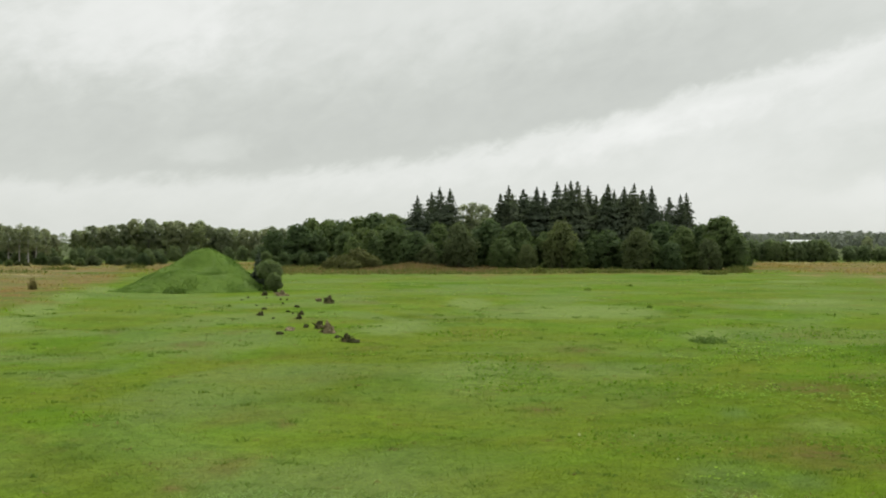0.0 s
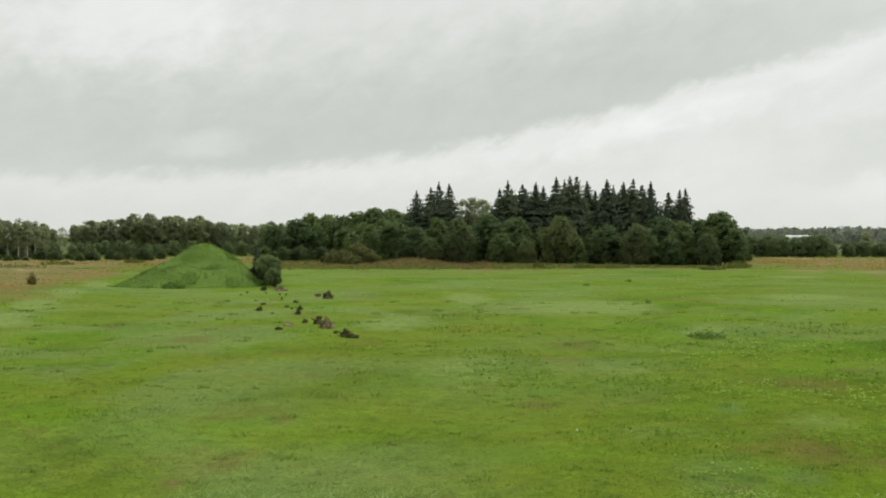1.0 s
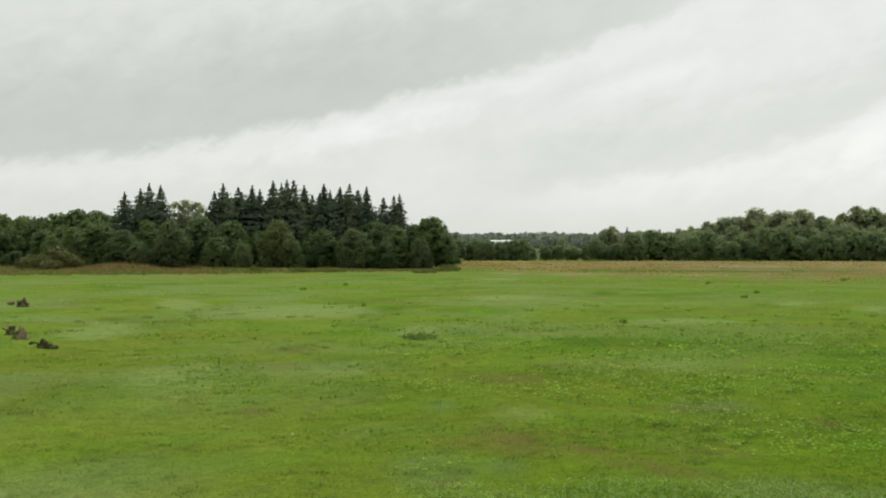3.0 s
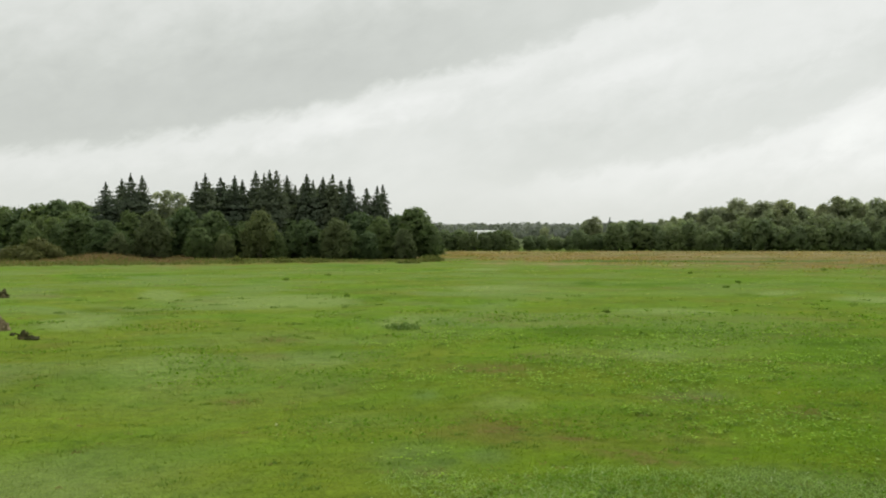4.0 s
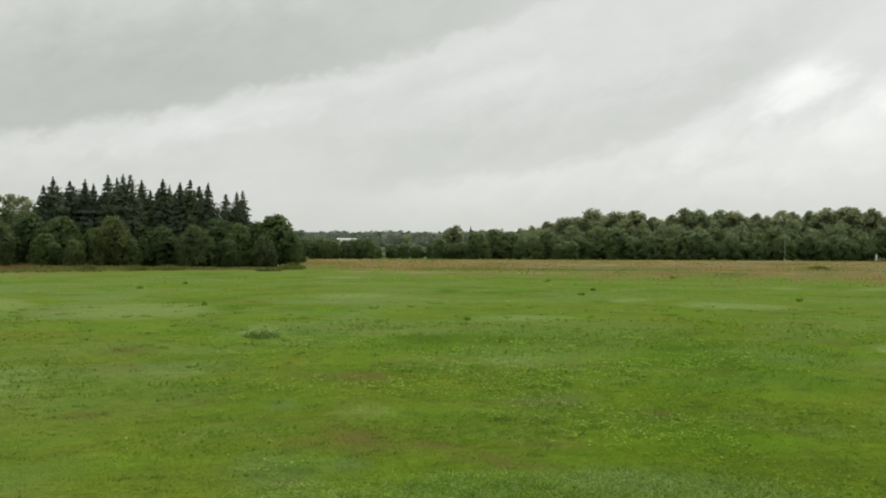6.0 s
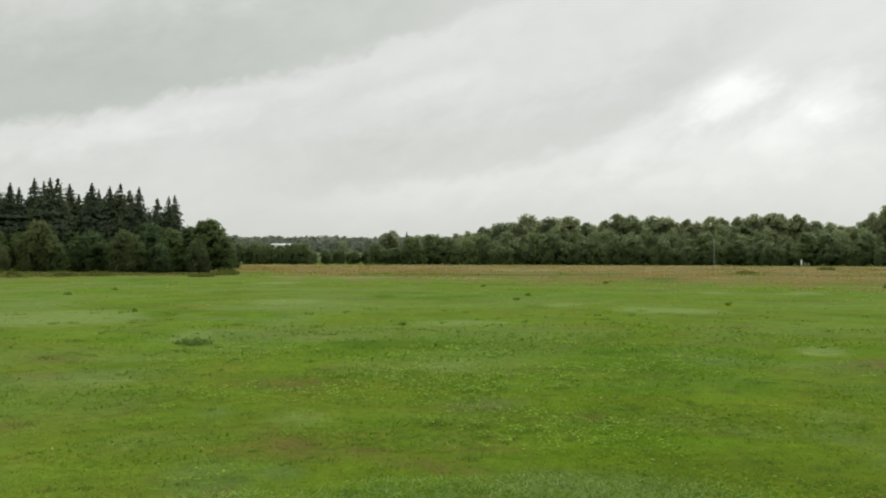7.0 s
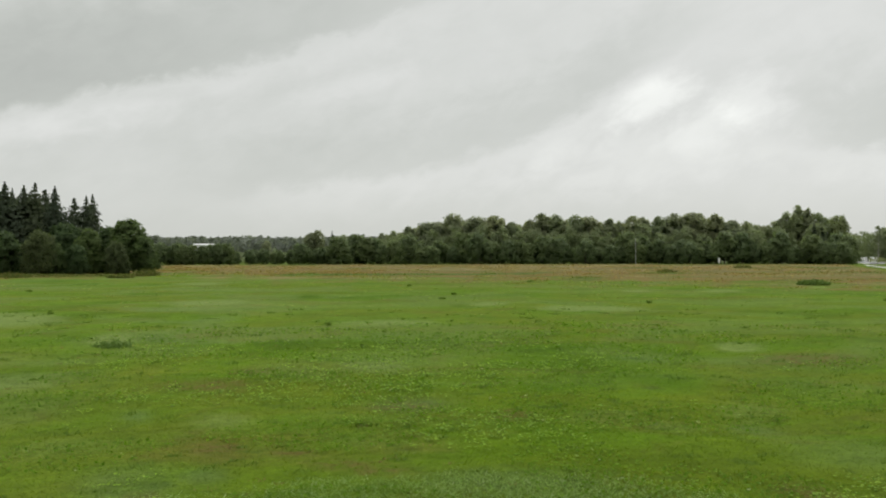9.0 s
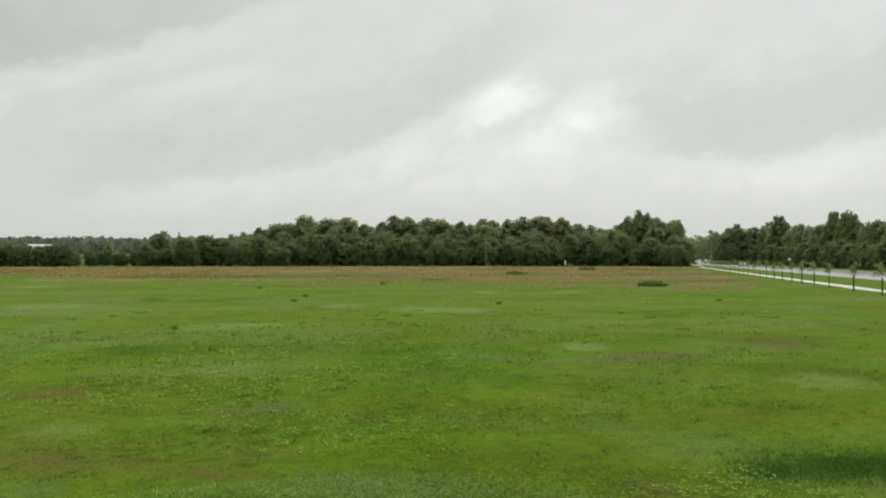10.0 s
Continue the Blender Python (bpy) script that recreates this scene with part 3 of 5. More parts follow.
BARE = [(21.0, 24.2, 1.3, 1.0), (23.4, 27.1, 0.6, 0.7), (5.8, 20.0, 0.45, 0.5), (21.8, 16.6, 0.35, 0.5), (28.9, 15.0, 0.6, 0.45), (17.4, 13.5, 0.25, 0.3), (38.8, 19.2, 0.4, 0.7), (55.5, 13.7, 0.45, 0.6),
        (62.6, 38.9, 1.7, 3.0), (21.4, 16.5, 0.5, 0.6), (-9.5, 18.6, 0.25, 0.5), (-19.2, 42.3, 0.4, 1.3), (-14.7, 35.3, 0.8, 1.4), (-15.8, 13.7, 0.2, 0.3), (55.6, 31.9, 1.8, 2.4), (7.9, 31.7, 0.7, 1.2), (26.2, 16.0, 0.5, 0.4), (31.0, 14.5, 0.55, 0.3), (32.2, 20.6, 0.8, 0.5)]
BLUISH = [(32.7, 20.8, 0.9, 1.0), (46.2, 30.3, 0.8, 1.2), (16.5, 14.3, 0.7, 1.2), (38.7, 13.6, 1.3, 0.8), (17.0, 20.1, 0.3, 0.6), (20.6, 14.5, 0.4, 0.5), (52.7, 18.5, 0.5, 0.5)]


def dryness(x, y, deep=False):
    r, b = np.hypot(x, y), np.degrees(np.arctan2(x, y))
    edge = np.interp(b, [-38.5, -25, -20.7, -17.8, -14.4, -7.7, 0, 9.6, 16.3, 19.2, 25, 34.6, 44.2, 53.8, 58.6, 61.5, 67.3, 72.1],
                     [46, 64, 86, 150, 197.6, 166.4, 156, 156, 164.3, 176.8, 137.3, 128.1, 117.1, 109.8, 98, 110, 366.1, 549.1])
    edge = edge * (1 + 0.05 * np.sin(b * 1.7 + 0.6) + 0.04 * np.sin(b * 4.3) + 0.03 * np.sin(b * 9.7 + r * 0.05))
    d = smooth(-0.38, 0.48, (r - edge) / edge) * (1 - 0.15 * (1 - smooth(-20, -14, b)))
    if deep:
        return smooth(1.25, 2.3, r / edge)
    return d * (1 - smooth(388, 410, r)) * smooth(-22, -14, x * ROAD_NORMAL[0] + y * ROAD_NORMAL[1] + 0 * r)


def build_ground():
    bear = np.concatenate([np.arange(-45, 88, 0.5), np.arange(88, 315, 4.5)])
    rad = np.concatenate([[0.6, 2.5, 5.0], 7.0 * 1.026 ** np.arange(0, 253)])
    B, R = np.meshgrid(np.radians(bear), rad)
    x, y = (R * np.sin(B)).ravel(), (R * np.cos(B)).ravel()
    z = land(x, y)
    nb, nr = len(bear), len(rad)
    i, j = np.meshgrid(np.arange(nr - 1), np.arange(nb), indexing="ij")
    a, b = (i * nb + j).ravel(), (i * nb + (j + 1) % nb).ravel()
    quads = np.stack([a, b, b + nb, a + nb], 1)[:, ::-1]
    verts = np.stack([x, y, z], 1)
    # close the small hole underfoot
    me = mesh_of("ground", verts, quads, TURF, True)
    bm = bmesh.new()
    bm.from_mesh(me)
    bm.verts.ensure_lookup_table()
    bm.faces.new([bm.verts[k] for k in range(nb)][::-1])
    bmesh.ops.recalc_face_normals(bm, faces=bm.faces[-1:])
    bm.to_mesh(me)
    bm.free()
    zones(me, x, y)
    ob = new("ground", me)
    return tagged(ob, "wide green meadow turf with patches of dry grass", "ground", kind="structure")


def zones(me, x, y):
    """Stores on a mesh's points what grows there."""
    layers = {"dry": dryness(x, y), "deep": dryness(x, y, True), "hill": smooth(440, 560, np.hypot(x, y)), "clover": smooth(5, 40, np.degrees(np.arctan2(x, y))) * (1 - smooth(95, 170, np.degrees(np.arctan2(x, y))))}
    for key, table in (("pale", PALE + TRACK), ("lush", LUSH), ("bare", BARE), ("bluish", BLUISH)):
        v = np.zeros(len(x))
        for bearing, dist, half, depth in table:
            bx, by = spot(bearing, dist)
            v = np.maximum(v, ellipse(bx, by, x, y, bearing, depth, half) * (np.interp(dist, [18, 45], [0.5, 1.0]) if key == "pale" else 1.0))
        layers[key] = v
    for key, v in layers.items():
        at = me.attributes.new(key, "FLOAT", "POINT")
        at.data.foreach_set("value", v.astype(np.float32))


build_ground()


def ribbon(name, offset, half, start, end, lift, mat, label, category):
    """A straight strip along the road's line, slightly cambered."""
    s = np.arange(start, end, 6.0)
    prof = [(-half, -0.25), (-half, 0.0), (0, 0.03), (half, 0.0), (half, -0.25)]
    vs = []
    for q in s:
        for w, h in prof:
            p = ROAD_DIR * q + ROAD_NORMAL * (offset + w)
            vs.append((p[0], p[1], float(land(p[0], p[1])) + lift + h))
    n = len(prof)
    fs = [(i * n + k, (i + 1) * n + k, (i + 1) * n + k + 1, i * n + k + 1) for i in range(len(s) - 1) for k in range(n - 1)]
    ob = new(name, mesh_of(name, vs, fs, mat))
    return tagged(ob, label, category, kind="structure")


ribbon("road", -40.2, 5.2, -60, 760, 0.12, ASPHALT, "wet pale grey asphalt road beside the meadow", "road")
ribbon("road_shoulder", -51.0, 5.2, -60, 760, 0.06, GRAVEL, "grey gravel strip along the road", "road shoulder")
ribbon("lay_by", -31.6, 4.2, 420, 545, 0.09, ASPHALT, "pale wet lay-by between road and meadow", "lay-by")
ribbon("pavement", -23.3, 0.85, -60, 372, 0.07, CONCRETE, "pale straight footpath along the meadow", "footpath")

# ---------------------------------------------------------------- woods
rng = np.random.default_rng(7)


def protos(kind, count, make):
    made = [make(k) for k in range(count)]
    return [tagged(ob, *kind) for ob in made]


BUSHY = protos(("dense dark green broadleaved tree at the grove's edge", "tree", "grove trees"), 6,
               lambda k: leafy_tree(rng, "broadleaved_tree", 9.0, 7.4, 0.2, 4900, 0.262, LEAF, BARK, 34 + 6 * (k % 3), (0.0, 0.4, 0.8, 0.2, 0.6, 0.3)[k]))
SALLOWS = protos(("rounded grey-green sallow bush in the grove's edge", "bush", "grove bushes"), 3,
                 lambda k: leafy_tree(rng, "sallow_bush", 7.0, 7.0, 0.1, 5600, 0.20, SALLOW, BARK, 52))
SPRUCES = protos(("tall dark spruce rising above the grove", "spruce", "grove spruces"), 5,
                 lambda k: spruce_tree(rng, "spruce_tree", 18.0, 5.2 + 0.4 * k, 74))
BIRCHES = protos(("slender birch with white trunk and airy crown", "birch", "birches"), 3,
                 lambda k: leafy_tree(rng, "birch_tree", 14.0, 5.6, 4.2, 1300, 0.24, BIRCH, BIRCH_BARK, 16, 0.5, 0.16))
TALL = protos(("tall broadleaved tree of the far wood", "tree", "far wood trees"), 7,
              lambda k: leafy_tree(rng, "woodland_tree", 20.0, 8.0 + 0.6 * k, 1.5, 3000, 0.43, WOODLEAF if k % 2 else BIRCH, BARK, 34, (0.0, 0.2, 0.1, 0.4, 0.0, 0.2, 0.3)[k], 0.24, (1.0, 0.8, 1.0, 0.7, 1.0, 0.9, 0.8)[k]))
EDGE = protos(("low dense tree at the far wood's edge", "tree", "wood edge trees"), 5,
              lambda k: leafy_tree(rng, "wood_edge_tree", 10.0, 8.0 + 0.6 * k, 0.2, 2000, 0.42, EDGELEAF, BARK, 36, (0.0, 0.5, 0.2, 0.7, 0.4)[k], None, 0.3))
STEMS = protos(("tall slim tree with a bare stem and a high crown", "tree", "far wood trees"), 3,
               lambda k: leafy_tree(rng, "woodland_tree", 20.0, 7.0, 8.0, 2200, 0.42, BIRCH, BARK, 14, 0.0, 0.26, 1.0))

BACK, BACK_WAYS = [], []


def bury(proto, x, y, turn, scale):
    """A tree of the wood's inner rows, which is seen only as part of the mass."""
    m = np.array(pose(x, y, float(land(x, y)), 0, 0, turn) @ Matrix.Diagonal((scale, scale, scale, 1)))
    me = [c for c in proto.children if c.name.startswith("crown")][0].data
    co = np.empty(len(me.vertices) * 3, np.float32)
    me.vertices.foreach_get("co", co)
    co = co.reshape(-1, 3, 3)[::3]
    way = SOFT[me.name].reshape(-1, 3, 3)[::3]
    BACK.append((co.reshape(-1, 3) @ m[:3, :3].T + m[:3, 3]).astype(np.float32))
    BACK_WAYS.append((way.reshape(-1, 3) @ m[:3, :3].T / scale).astype(np.float32))


def pick(kind):
    return kind[rng.integers(len(kind))]


def plant(kind, bearing, distance, height, of, wide=1.0):
    """Puts a tree of that height, from models that are `of` metres high, at the place."""
    x, y = spot(bearing, distance)
    return put(pick(kind), x, y, rng.uniform(0, 360), height / of * wide, height / of)


# the spruces of the grove: bearing, height
for b, h in [(-1.54, 15.6), (-0.67, 16.6), (-0.19, 17.4), (0.43, 17.1), (3.46, 16), (3.94, 17.7), (4.81, 17.3), (5.62, 17.4), (6.06, 16.8), (6.83, 18.6), (7.31,
             17.7), (7.64, 18.4), (8.03, 18.5), (8.65, 17.8), (9.13, 15.7), (9.81, 17.8), (10.19, 16.9), (10.77, 17.2), (11.34, 17.9), (11.83, 16.8),
             (12.35, 17.1), (13.36, 14.9), (13.99, 15.4), (14.32, 15.9)]:
    plant(SPRUCES, b, rng.uniform(200, 208), h, 18, rng.uniform(1.0, 1.3))
for k in range(26):
    plant(SPRUCES, 3.5 + 8.9 * (k + rng.uniform(0, 1)) / 26, rng.uniform(211, 223), rng.uniform(14.6, 17.4), 18, 1.25)
# the broadleaved skirt: bearing, distance, height, kind
SKIRT = [(-4.33, 204.1, 8.3, 0), (-2.88, 197.5, 8.9, 0), (-1.63, 190.9, 7.6, 0), (-0.29, 199.7, 9.7, 0), (0.96, 188.7, 9.3, 1), (2.79, 197.5, 10.3, 0), (4.42,
         193.1, 9.5, 0), (5.67, 201.9, 8.3, 0), (7.11, 187.6, 9.7, 2), (8.75, 199.7, 8.3, 0), (9.81, 190.9, 7.8, 0), (10.96, 205.2, 11.9, 0), (11.54,
         185.4, 8.1, 1), (12.88, 197.5, 9.7, 0), (14.13, 193.1, 8.5, 0), (15.19, 200.8, 9.3, 0), (16.25, 195.3, 10.6, 0), (17.11, 190.9, 7.2, 0),
         (3.56, 186.5, 6.4, 0), (12.4, 186.5, 5.7, 0), (15.57, 187.6, 6.2, 1), (8.08, 186.5, 5.5, 0), (-0.87, 186.5, 5.3, 1), (5, 184.3, 5.1, 1),
         (13.46, 185.4, 5.5, 0)]
for b, d, h, kind in SKIRT:
    if kind == 0:
        plant(BUSHY, b, d, h, 9, rng.uniform(1.0, 1.22))
    else:
        plant(SALLOWS, b, d, h, 7, 0.82)
for k in range(22):
    plant(BUSHY, -4.4 + 20.3 * (k + rng.uniform(0, 1)) / 22, rng.uniform(195, 203), rng.uniform(5.5, 8.0), 9)
for b, d, h in [(1.25, 207, 13.9), (1.8, 207, 14.5), (2.4, 209, 14.2), (2.75, 206, 13.2), (2.1, 211, 13.8)]:
    plant(BIRCHES, b, d, h, 14)
# rounded trees on the grove's left shoulder
plant(BUSHY, -6.95, 262, 12.0, 9, 1.1)
for b, d, h, w in [(-10, 252.7, 9.3, 1.25), (-8.65, 249.6, 10.8, 1.35), (-7.5, 252.7, 9.4, 1.15), (-7.88, 272.5, 13.2, 1), (-6.73, 272.5, 13, 1), (-5.96, 260, 12.4,
                   1.1), (-5, 255.8, 13, 1.1), (-4.04, 253.8, 13.9, 1.15), (-3.08, 255.8, 13.8, 1.1), (-2.31, 260, 13, 1), (-5.77, 235, 8.6, 1.1),
                   (-4.71, 230.9, 9.5, 1.1), (-5.38, 223.6, 7, 1), (-3.46, 233, 10.5, 1.1), (-2.31, 230.9, 10.5, 1.1), (-1.15, 233, 11, 1.1), (0.19,
                   237.1, 12, 1), (1.35, 239.2, 11.6, 1), (2.6, 235, 12.2, 1)]:
    plant(BUSHY, b, d, h, 9, w * 0.95)
for b in np.arange(-10.5, -6.0, 0.48):
    plant(BUSHY, b + rng.uniform(-0.15, 0.15), rng.uniform(238, 243), rng.uniform(2.6, 4.2), 9, 1.2)

# the far wood on the left
LEFT = ([-21, -20.5, -19.2, -18.8, -17.3, -15.6, -14.5, -13.3, -12.2, -11.5, -10.6, -9.5, -8],
        [14.5, 15.5, 17.2, 18.8, 19.2, 18.8, 18.6, 17.6, 15.6, 15.2, 16.4, 15.8, 16.5])
for b in np.arange(-21.1, -7.7, 0.40):
    h = np.interp(b, *LEFT) * rng.uniform(0.86, 1.06)
    plant(STEMS if rng.random() < 0.6 else TALL, b + rng.uniform(-0.15, 0.15), 470 + rng.uniform(-5, 5), h, 20, 1.0)
    x, y = spot(b + rng.uniform(-0.2, 0.2), 485 + rng.uniform(-4, 4))
    bury(pick(TALL), x, y, rng.uniform(0, 360), h / 20)
for b in np.arange(-21.2, -7.7, 0.48):
    plant(EDGE, b + rng.uniform(-0.3, 0.3), 453 + rng.uniform(-6, 6), rng.uniform(4, 7.5), 10)
for b, h in [(-26.2, 13), (-25.6, 14.2), (-25.0, 13.6), (-24.5, 12.6), (-23.95, 13.2), (-23.5, 12.6), (-23.1, 12.6), (-22.6, 10.6)]:
    plant(BIRCHES, b, 345 + rng.uniform(-8, 8), h, 14, 1.15)
    plant(STEMS, b + rng.uniform(0.1, 0.4), 366, h * 0.97, 20, 1.3)
for b in np.arange(-26.4, -16.5, 0.35):
    h = rng.uniform(1.2, 3.4) * (0.6 if b < -22.9 else 1.0)
    plant(SALLOWS if rng.random() < 0.5 else BUSHY, b + rng.uniform(-0.2, 0.2), rng.uniform(272, 322), h, 8, 1.5)
for b in np.arange(-26.7, -21.9, 0.33):
    plant(EDGE, b + rng.uniform(-0.1, 0.1), rng.uniform(360, 372), rng.uniform(4.5, 8.0), 10)
for b in np.arange(-26.4, -19.7, 0.48):
    x, y = spot(b + rng.uniform(-0.2, 0.2), 582 + rng.uniform(-10, 10))
    bury(pick(TALL), x, y, rng.uniform(0, 360), rng.uniform(11, 13.5) / 20)

# the wood beyond the meadow: bearing and height of the crowns that stand out
PEAKS = [(30.8, 14.0), (31.5, 15.3), (32.4, 17.3), (33.5, 19.0), (34.1, 19.2), (35.0, 23.0), (36.4, 21.6), (37.5, 22.4), (38.6, 19.2), (39.7, 20.2), (40.4, 23.2), (41.2, 22.5),
         (42.4, 22.1), (43.2, 21.4), (44.4, 20.3), (45.7, 21.9), (47.2, 21.2), (48.1, 22.3), (49.2, 23.0), (50.4, 22.0), (51.4, 19.4), (52.1, 18.5), (53.6, 18.6),
         (54.3, 22.5), (54.9, 25.1), (55.4, 23.7), (57.2, 20.5)]
CROWNS = ([30.2] + [p for p, q in PEAKS] + [58.0], [9.0] + [q for p, q in PEAKS] + [14.0])


def beside_road(x, y, gap):
    return x * ROAD_NORMAL[0] + y * ROAD_NORMAL[1] > -gap


for b, h in PEAKS:
    plant(TALL, b, 441 + rng.uniform(-2, 2), h, 20, 0.72 if b > 53 else rng.uniform(1.0, 1.25))
for b in np.arange(30.3, 57.2, 0.42):
    for row in range(2):
        h = np.interp(b, *CROWNS) * rng.uniform(0.84, 0.98)
        x, y = spot(b + rng.uniform(-0.2, 0.2), 446 + 12 * row + rng.uniform(-4, 4))
        if beside_road(x, y, 17.5):
            if row:
                bury(pick(TALL), x, y, rng.uniform(0, 360), h / 20)
            else:
                put(pick(TALL), x, y, rng.uniform(0, 360), h / 20)
for b in np.arange(30.0, 56.8, 0.40):
    x, y = spot(b + rng.uniform(-0.15, 0.15), 430 + rng.uniform(-3, 3))
    h = min(np.interp(b, *CROWNS) * 0.85, rng.uniform(9.5, 18.5))
    if beside_road(x, y, 17.0):
        bury(pick(TALL), x, y, rng.uniform(0, 360), h / 20)
for b in np.arange(16.9, 57.4, 0.50):
    h = rng.uniform(6.0, 14.0) if b > 27 else rng.uniform(5.4, 6.8) if 19.2 < b < 25.6 else rng.uniform(6.6, 9.4)
    x, y = spot(b + rng.uniform(-0.2, 0.2), 418 + rng.uniform(-5, 5))
    if beside_road(x, y, 16.5):
        put(pick(EDGE), x, y, rng.uniform(0, 360), h / 10 * 1.05, h / 10)
for b, d, h in [(27.0, 434, 15.2), (26.7, 436, 14.4), (26.5, 433, 13.4), (28.5, 432, 13.2), (24.0, 437, 10.5)]:
    plant(TALL, b, d, h, 20, 1.2)
for b, h in [(19.3, 8.4), (19.8, 8.5), (20.3, 8.1), (20.8, 8.4), (21.3, 8.9), (21.7, 9.2)]:
    plant(EDGE, b, 410, h, 10)
plant(SPRUCES[:1], 27.85, 432, 15.0, 18, 0.8)
for b, d, h in [(56.3, 412, 9.0), (56.8, 406, 8.6), (57.2, 402, 8.8), (57.5, 400, 6.5), (57.0, 414, 12.5), (57.45, 410, 11.5)]:
    plant(EDGE, b, d, h, 10)
for b, h in [(55.75, 17.2), (56.15, 16.4)]:
    plant(SPRUCES[1:2], b, 428, h, 18)

# the wood across the road: bearing and height angle of its outline
OVER_ROAD = ([58.6, 59.0, 60.0, 60.9, 61.9, 62.8, 63.3, 64.3, 65.1, 65.7, 66.4, 66.9, 67.8, 72], [1.5, 1.75, 1.98, 2.05, 2.05, 2.4, 1.95, 2.0, 2.1, 2.6, 2.5, 1.95, 2.0, 1.9])


def over_road(bearing, back):
    """Distance at which a bearing meets the wood's line beyond the road."""
    return min(back / math.sin(radians(bearing - 54.8)), 520 + back)


def roadside(ob):
    return tagged(ob, "dark broadleaved tree of the wood across the road", "tree", "roadside wood trees")


for b in np.arange(59.3, 73.0, 0.36):
    for row in range(2):
        d = over_road(b, 74 + 9 * row)
        h = (3.2 + d * math.tan(radians(min(np.interp(b, *OVER_ROAD), 2.1)))) * rng.uniform(0.82, 1.0)
        x, y = spot(b + rng.uniform(-0.1, 0.1), d + rng.uniform(-3, 3))
        if row:
            bury(pick(TALL), x, y, rng.uniform(0, 360), h / 20 * 0.9)
        elif d < 420:
            roadside(put(pick(EDGE), x, y, rng.uniform(0, 360), h / 10 * 0.9, h / 10))
        else:
            put(pick(TALL), x, y, rng.uniform(0, 360), h / 20)
for b, up, wide in [(62.75, 2.42, 0.62), (65.6, 2.62, 0.5), (66.3, 2.58, 0.6), (66.6, 2.45, 0.5), (67.8, 2.05, 0.45)]:
    d = over_road(b, 73)
    roadside(plant(EDGE, b, d, 3.2 + d * math.tan(radians(up)), 10, wide))
plant(BIRCHES, 59.0, 560, 19.5, 14, 0.9)
for b in np.arange(59.6, 72.5, 0.40):
    d = over_road(b, 67)
    roadside(plant(EDGE, b + rng.uniform(-0.1, 0.1), d, rng.uniform(6.0, 9.5) * (0.75 + d / 1400), 10, 1.1))

for b in np.arange(55.3, 60.5, 0.105):
    x, y = spot(b + rng.uniform(-0.1, 0.1), rng.uniform(750, 830))
    bury(pick(TALL), x, y, rng.uniform(0, 360), rng.uniform(0.85, 1.1))
for b in np.arange(17.1, 29.8, 0.48):
    x, y = spot(b + rng.uniform(-0.1, 0.1), rng.uniform(490, 580))
    if not 19.2 < b < 26.2:
        bury(pick(TALL), x, y, rng.uniform(0, 360), rng.uniform(0.26, 0.40))

# park the model trees inside the woods
for k, ob in enumerate(BUSHY + SALLOWS + SPRUCES + BIRCHES):
    x, y = spot(-2.5 + 0.55 * k, 228)
    ob.matrix_basis = pose(x, y, float(land(x, y)), 0, 0, 37 * k) @ Matrix.Diagonal((0.75, 0.75, 0.75, 1))
for k, ob in enumerate(TALL + EDGE + STEMS):
    x, y = spot(33 + 1.4 * k, 464)
    ob.matrix_basis = pose(x, y, float(land(x, y)), 0, 0, 37 * k) @ Matrix.Diagonal((0.75, 0.75, 0.75, 1))

v = np.concatenate(BACK)
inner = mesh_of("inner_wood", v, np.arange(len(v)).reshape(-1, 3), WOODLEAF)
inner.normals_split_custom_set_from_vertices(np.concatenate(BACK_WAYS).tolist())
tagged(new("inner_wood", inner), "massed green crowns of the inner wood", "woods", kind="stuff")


def hill_woods():
    """Woods on the distant ridge, with haze put into their leaf colour."""
    r = np.random.default_rng(3)
    n = 2600
    b = r.uniform(14, 36, n)
    d = np.where(r.random(n) < 0.55, r.uniform(1250, 1560, n), r.uniform(720, 1250, n))
    keep = (d > 1150) | (np.sin(b * 2.3) + np.sin(d * 0.011 + b) > -0.2)
    keep &= ~((b > 22.3) & (b < 27.4) & (d < 760))
    b, d = b[keep], d[keep]
    vs = []
    fs = []
    o = 0
    for bb, dd in zip(b, d):
        x, y = spot(bb, dd)
        h = r.uniform(7, 13)
        w = r.uniform(5, 9)
        p = ball_points(r, 24)
        out = p.copy()
        p = p * np.array([w / 2, w / 2, h / 2]) + np.array([x, y, float(land(x, y)) + h / 2])
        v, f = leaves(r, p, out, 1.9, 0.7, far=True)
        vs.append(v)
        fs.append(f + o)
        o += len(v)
    ob = new("distant_woods", mesh_of("distant_woods", np.concatenate(vs), np.concatenate(fs), HAZED_RIDGE_LEAF))
    tagged(ob, "grey-green woods on a distant low ridge, haze in the leaf colour", "woods", kind="stuff")


hill_woods()


# ---------------------------------------------------------------- grass and weeds


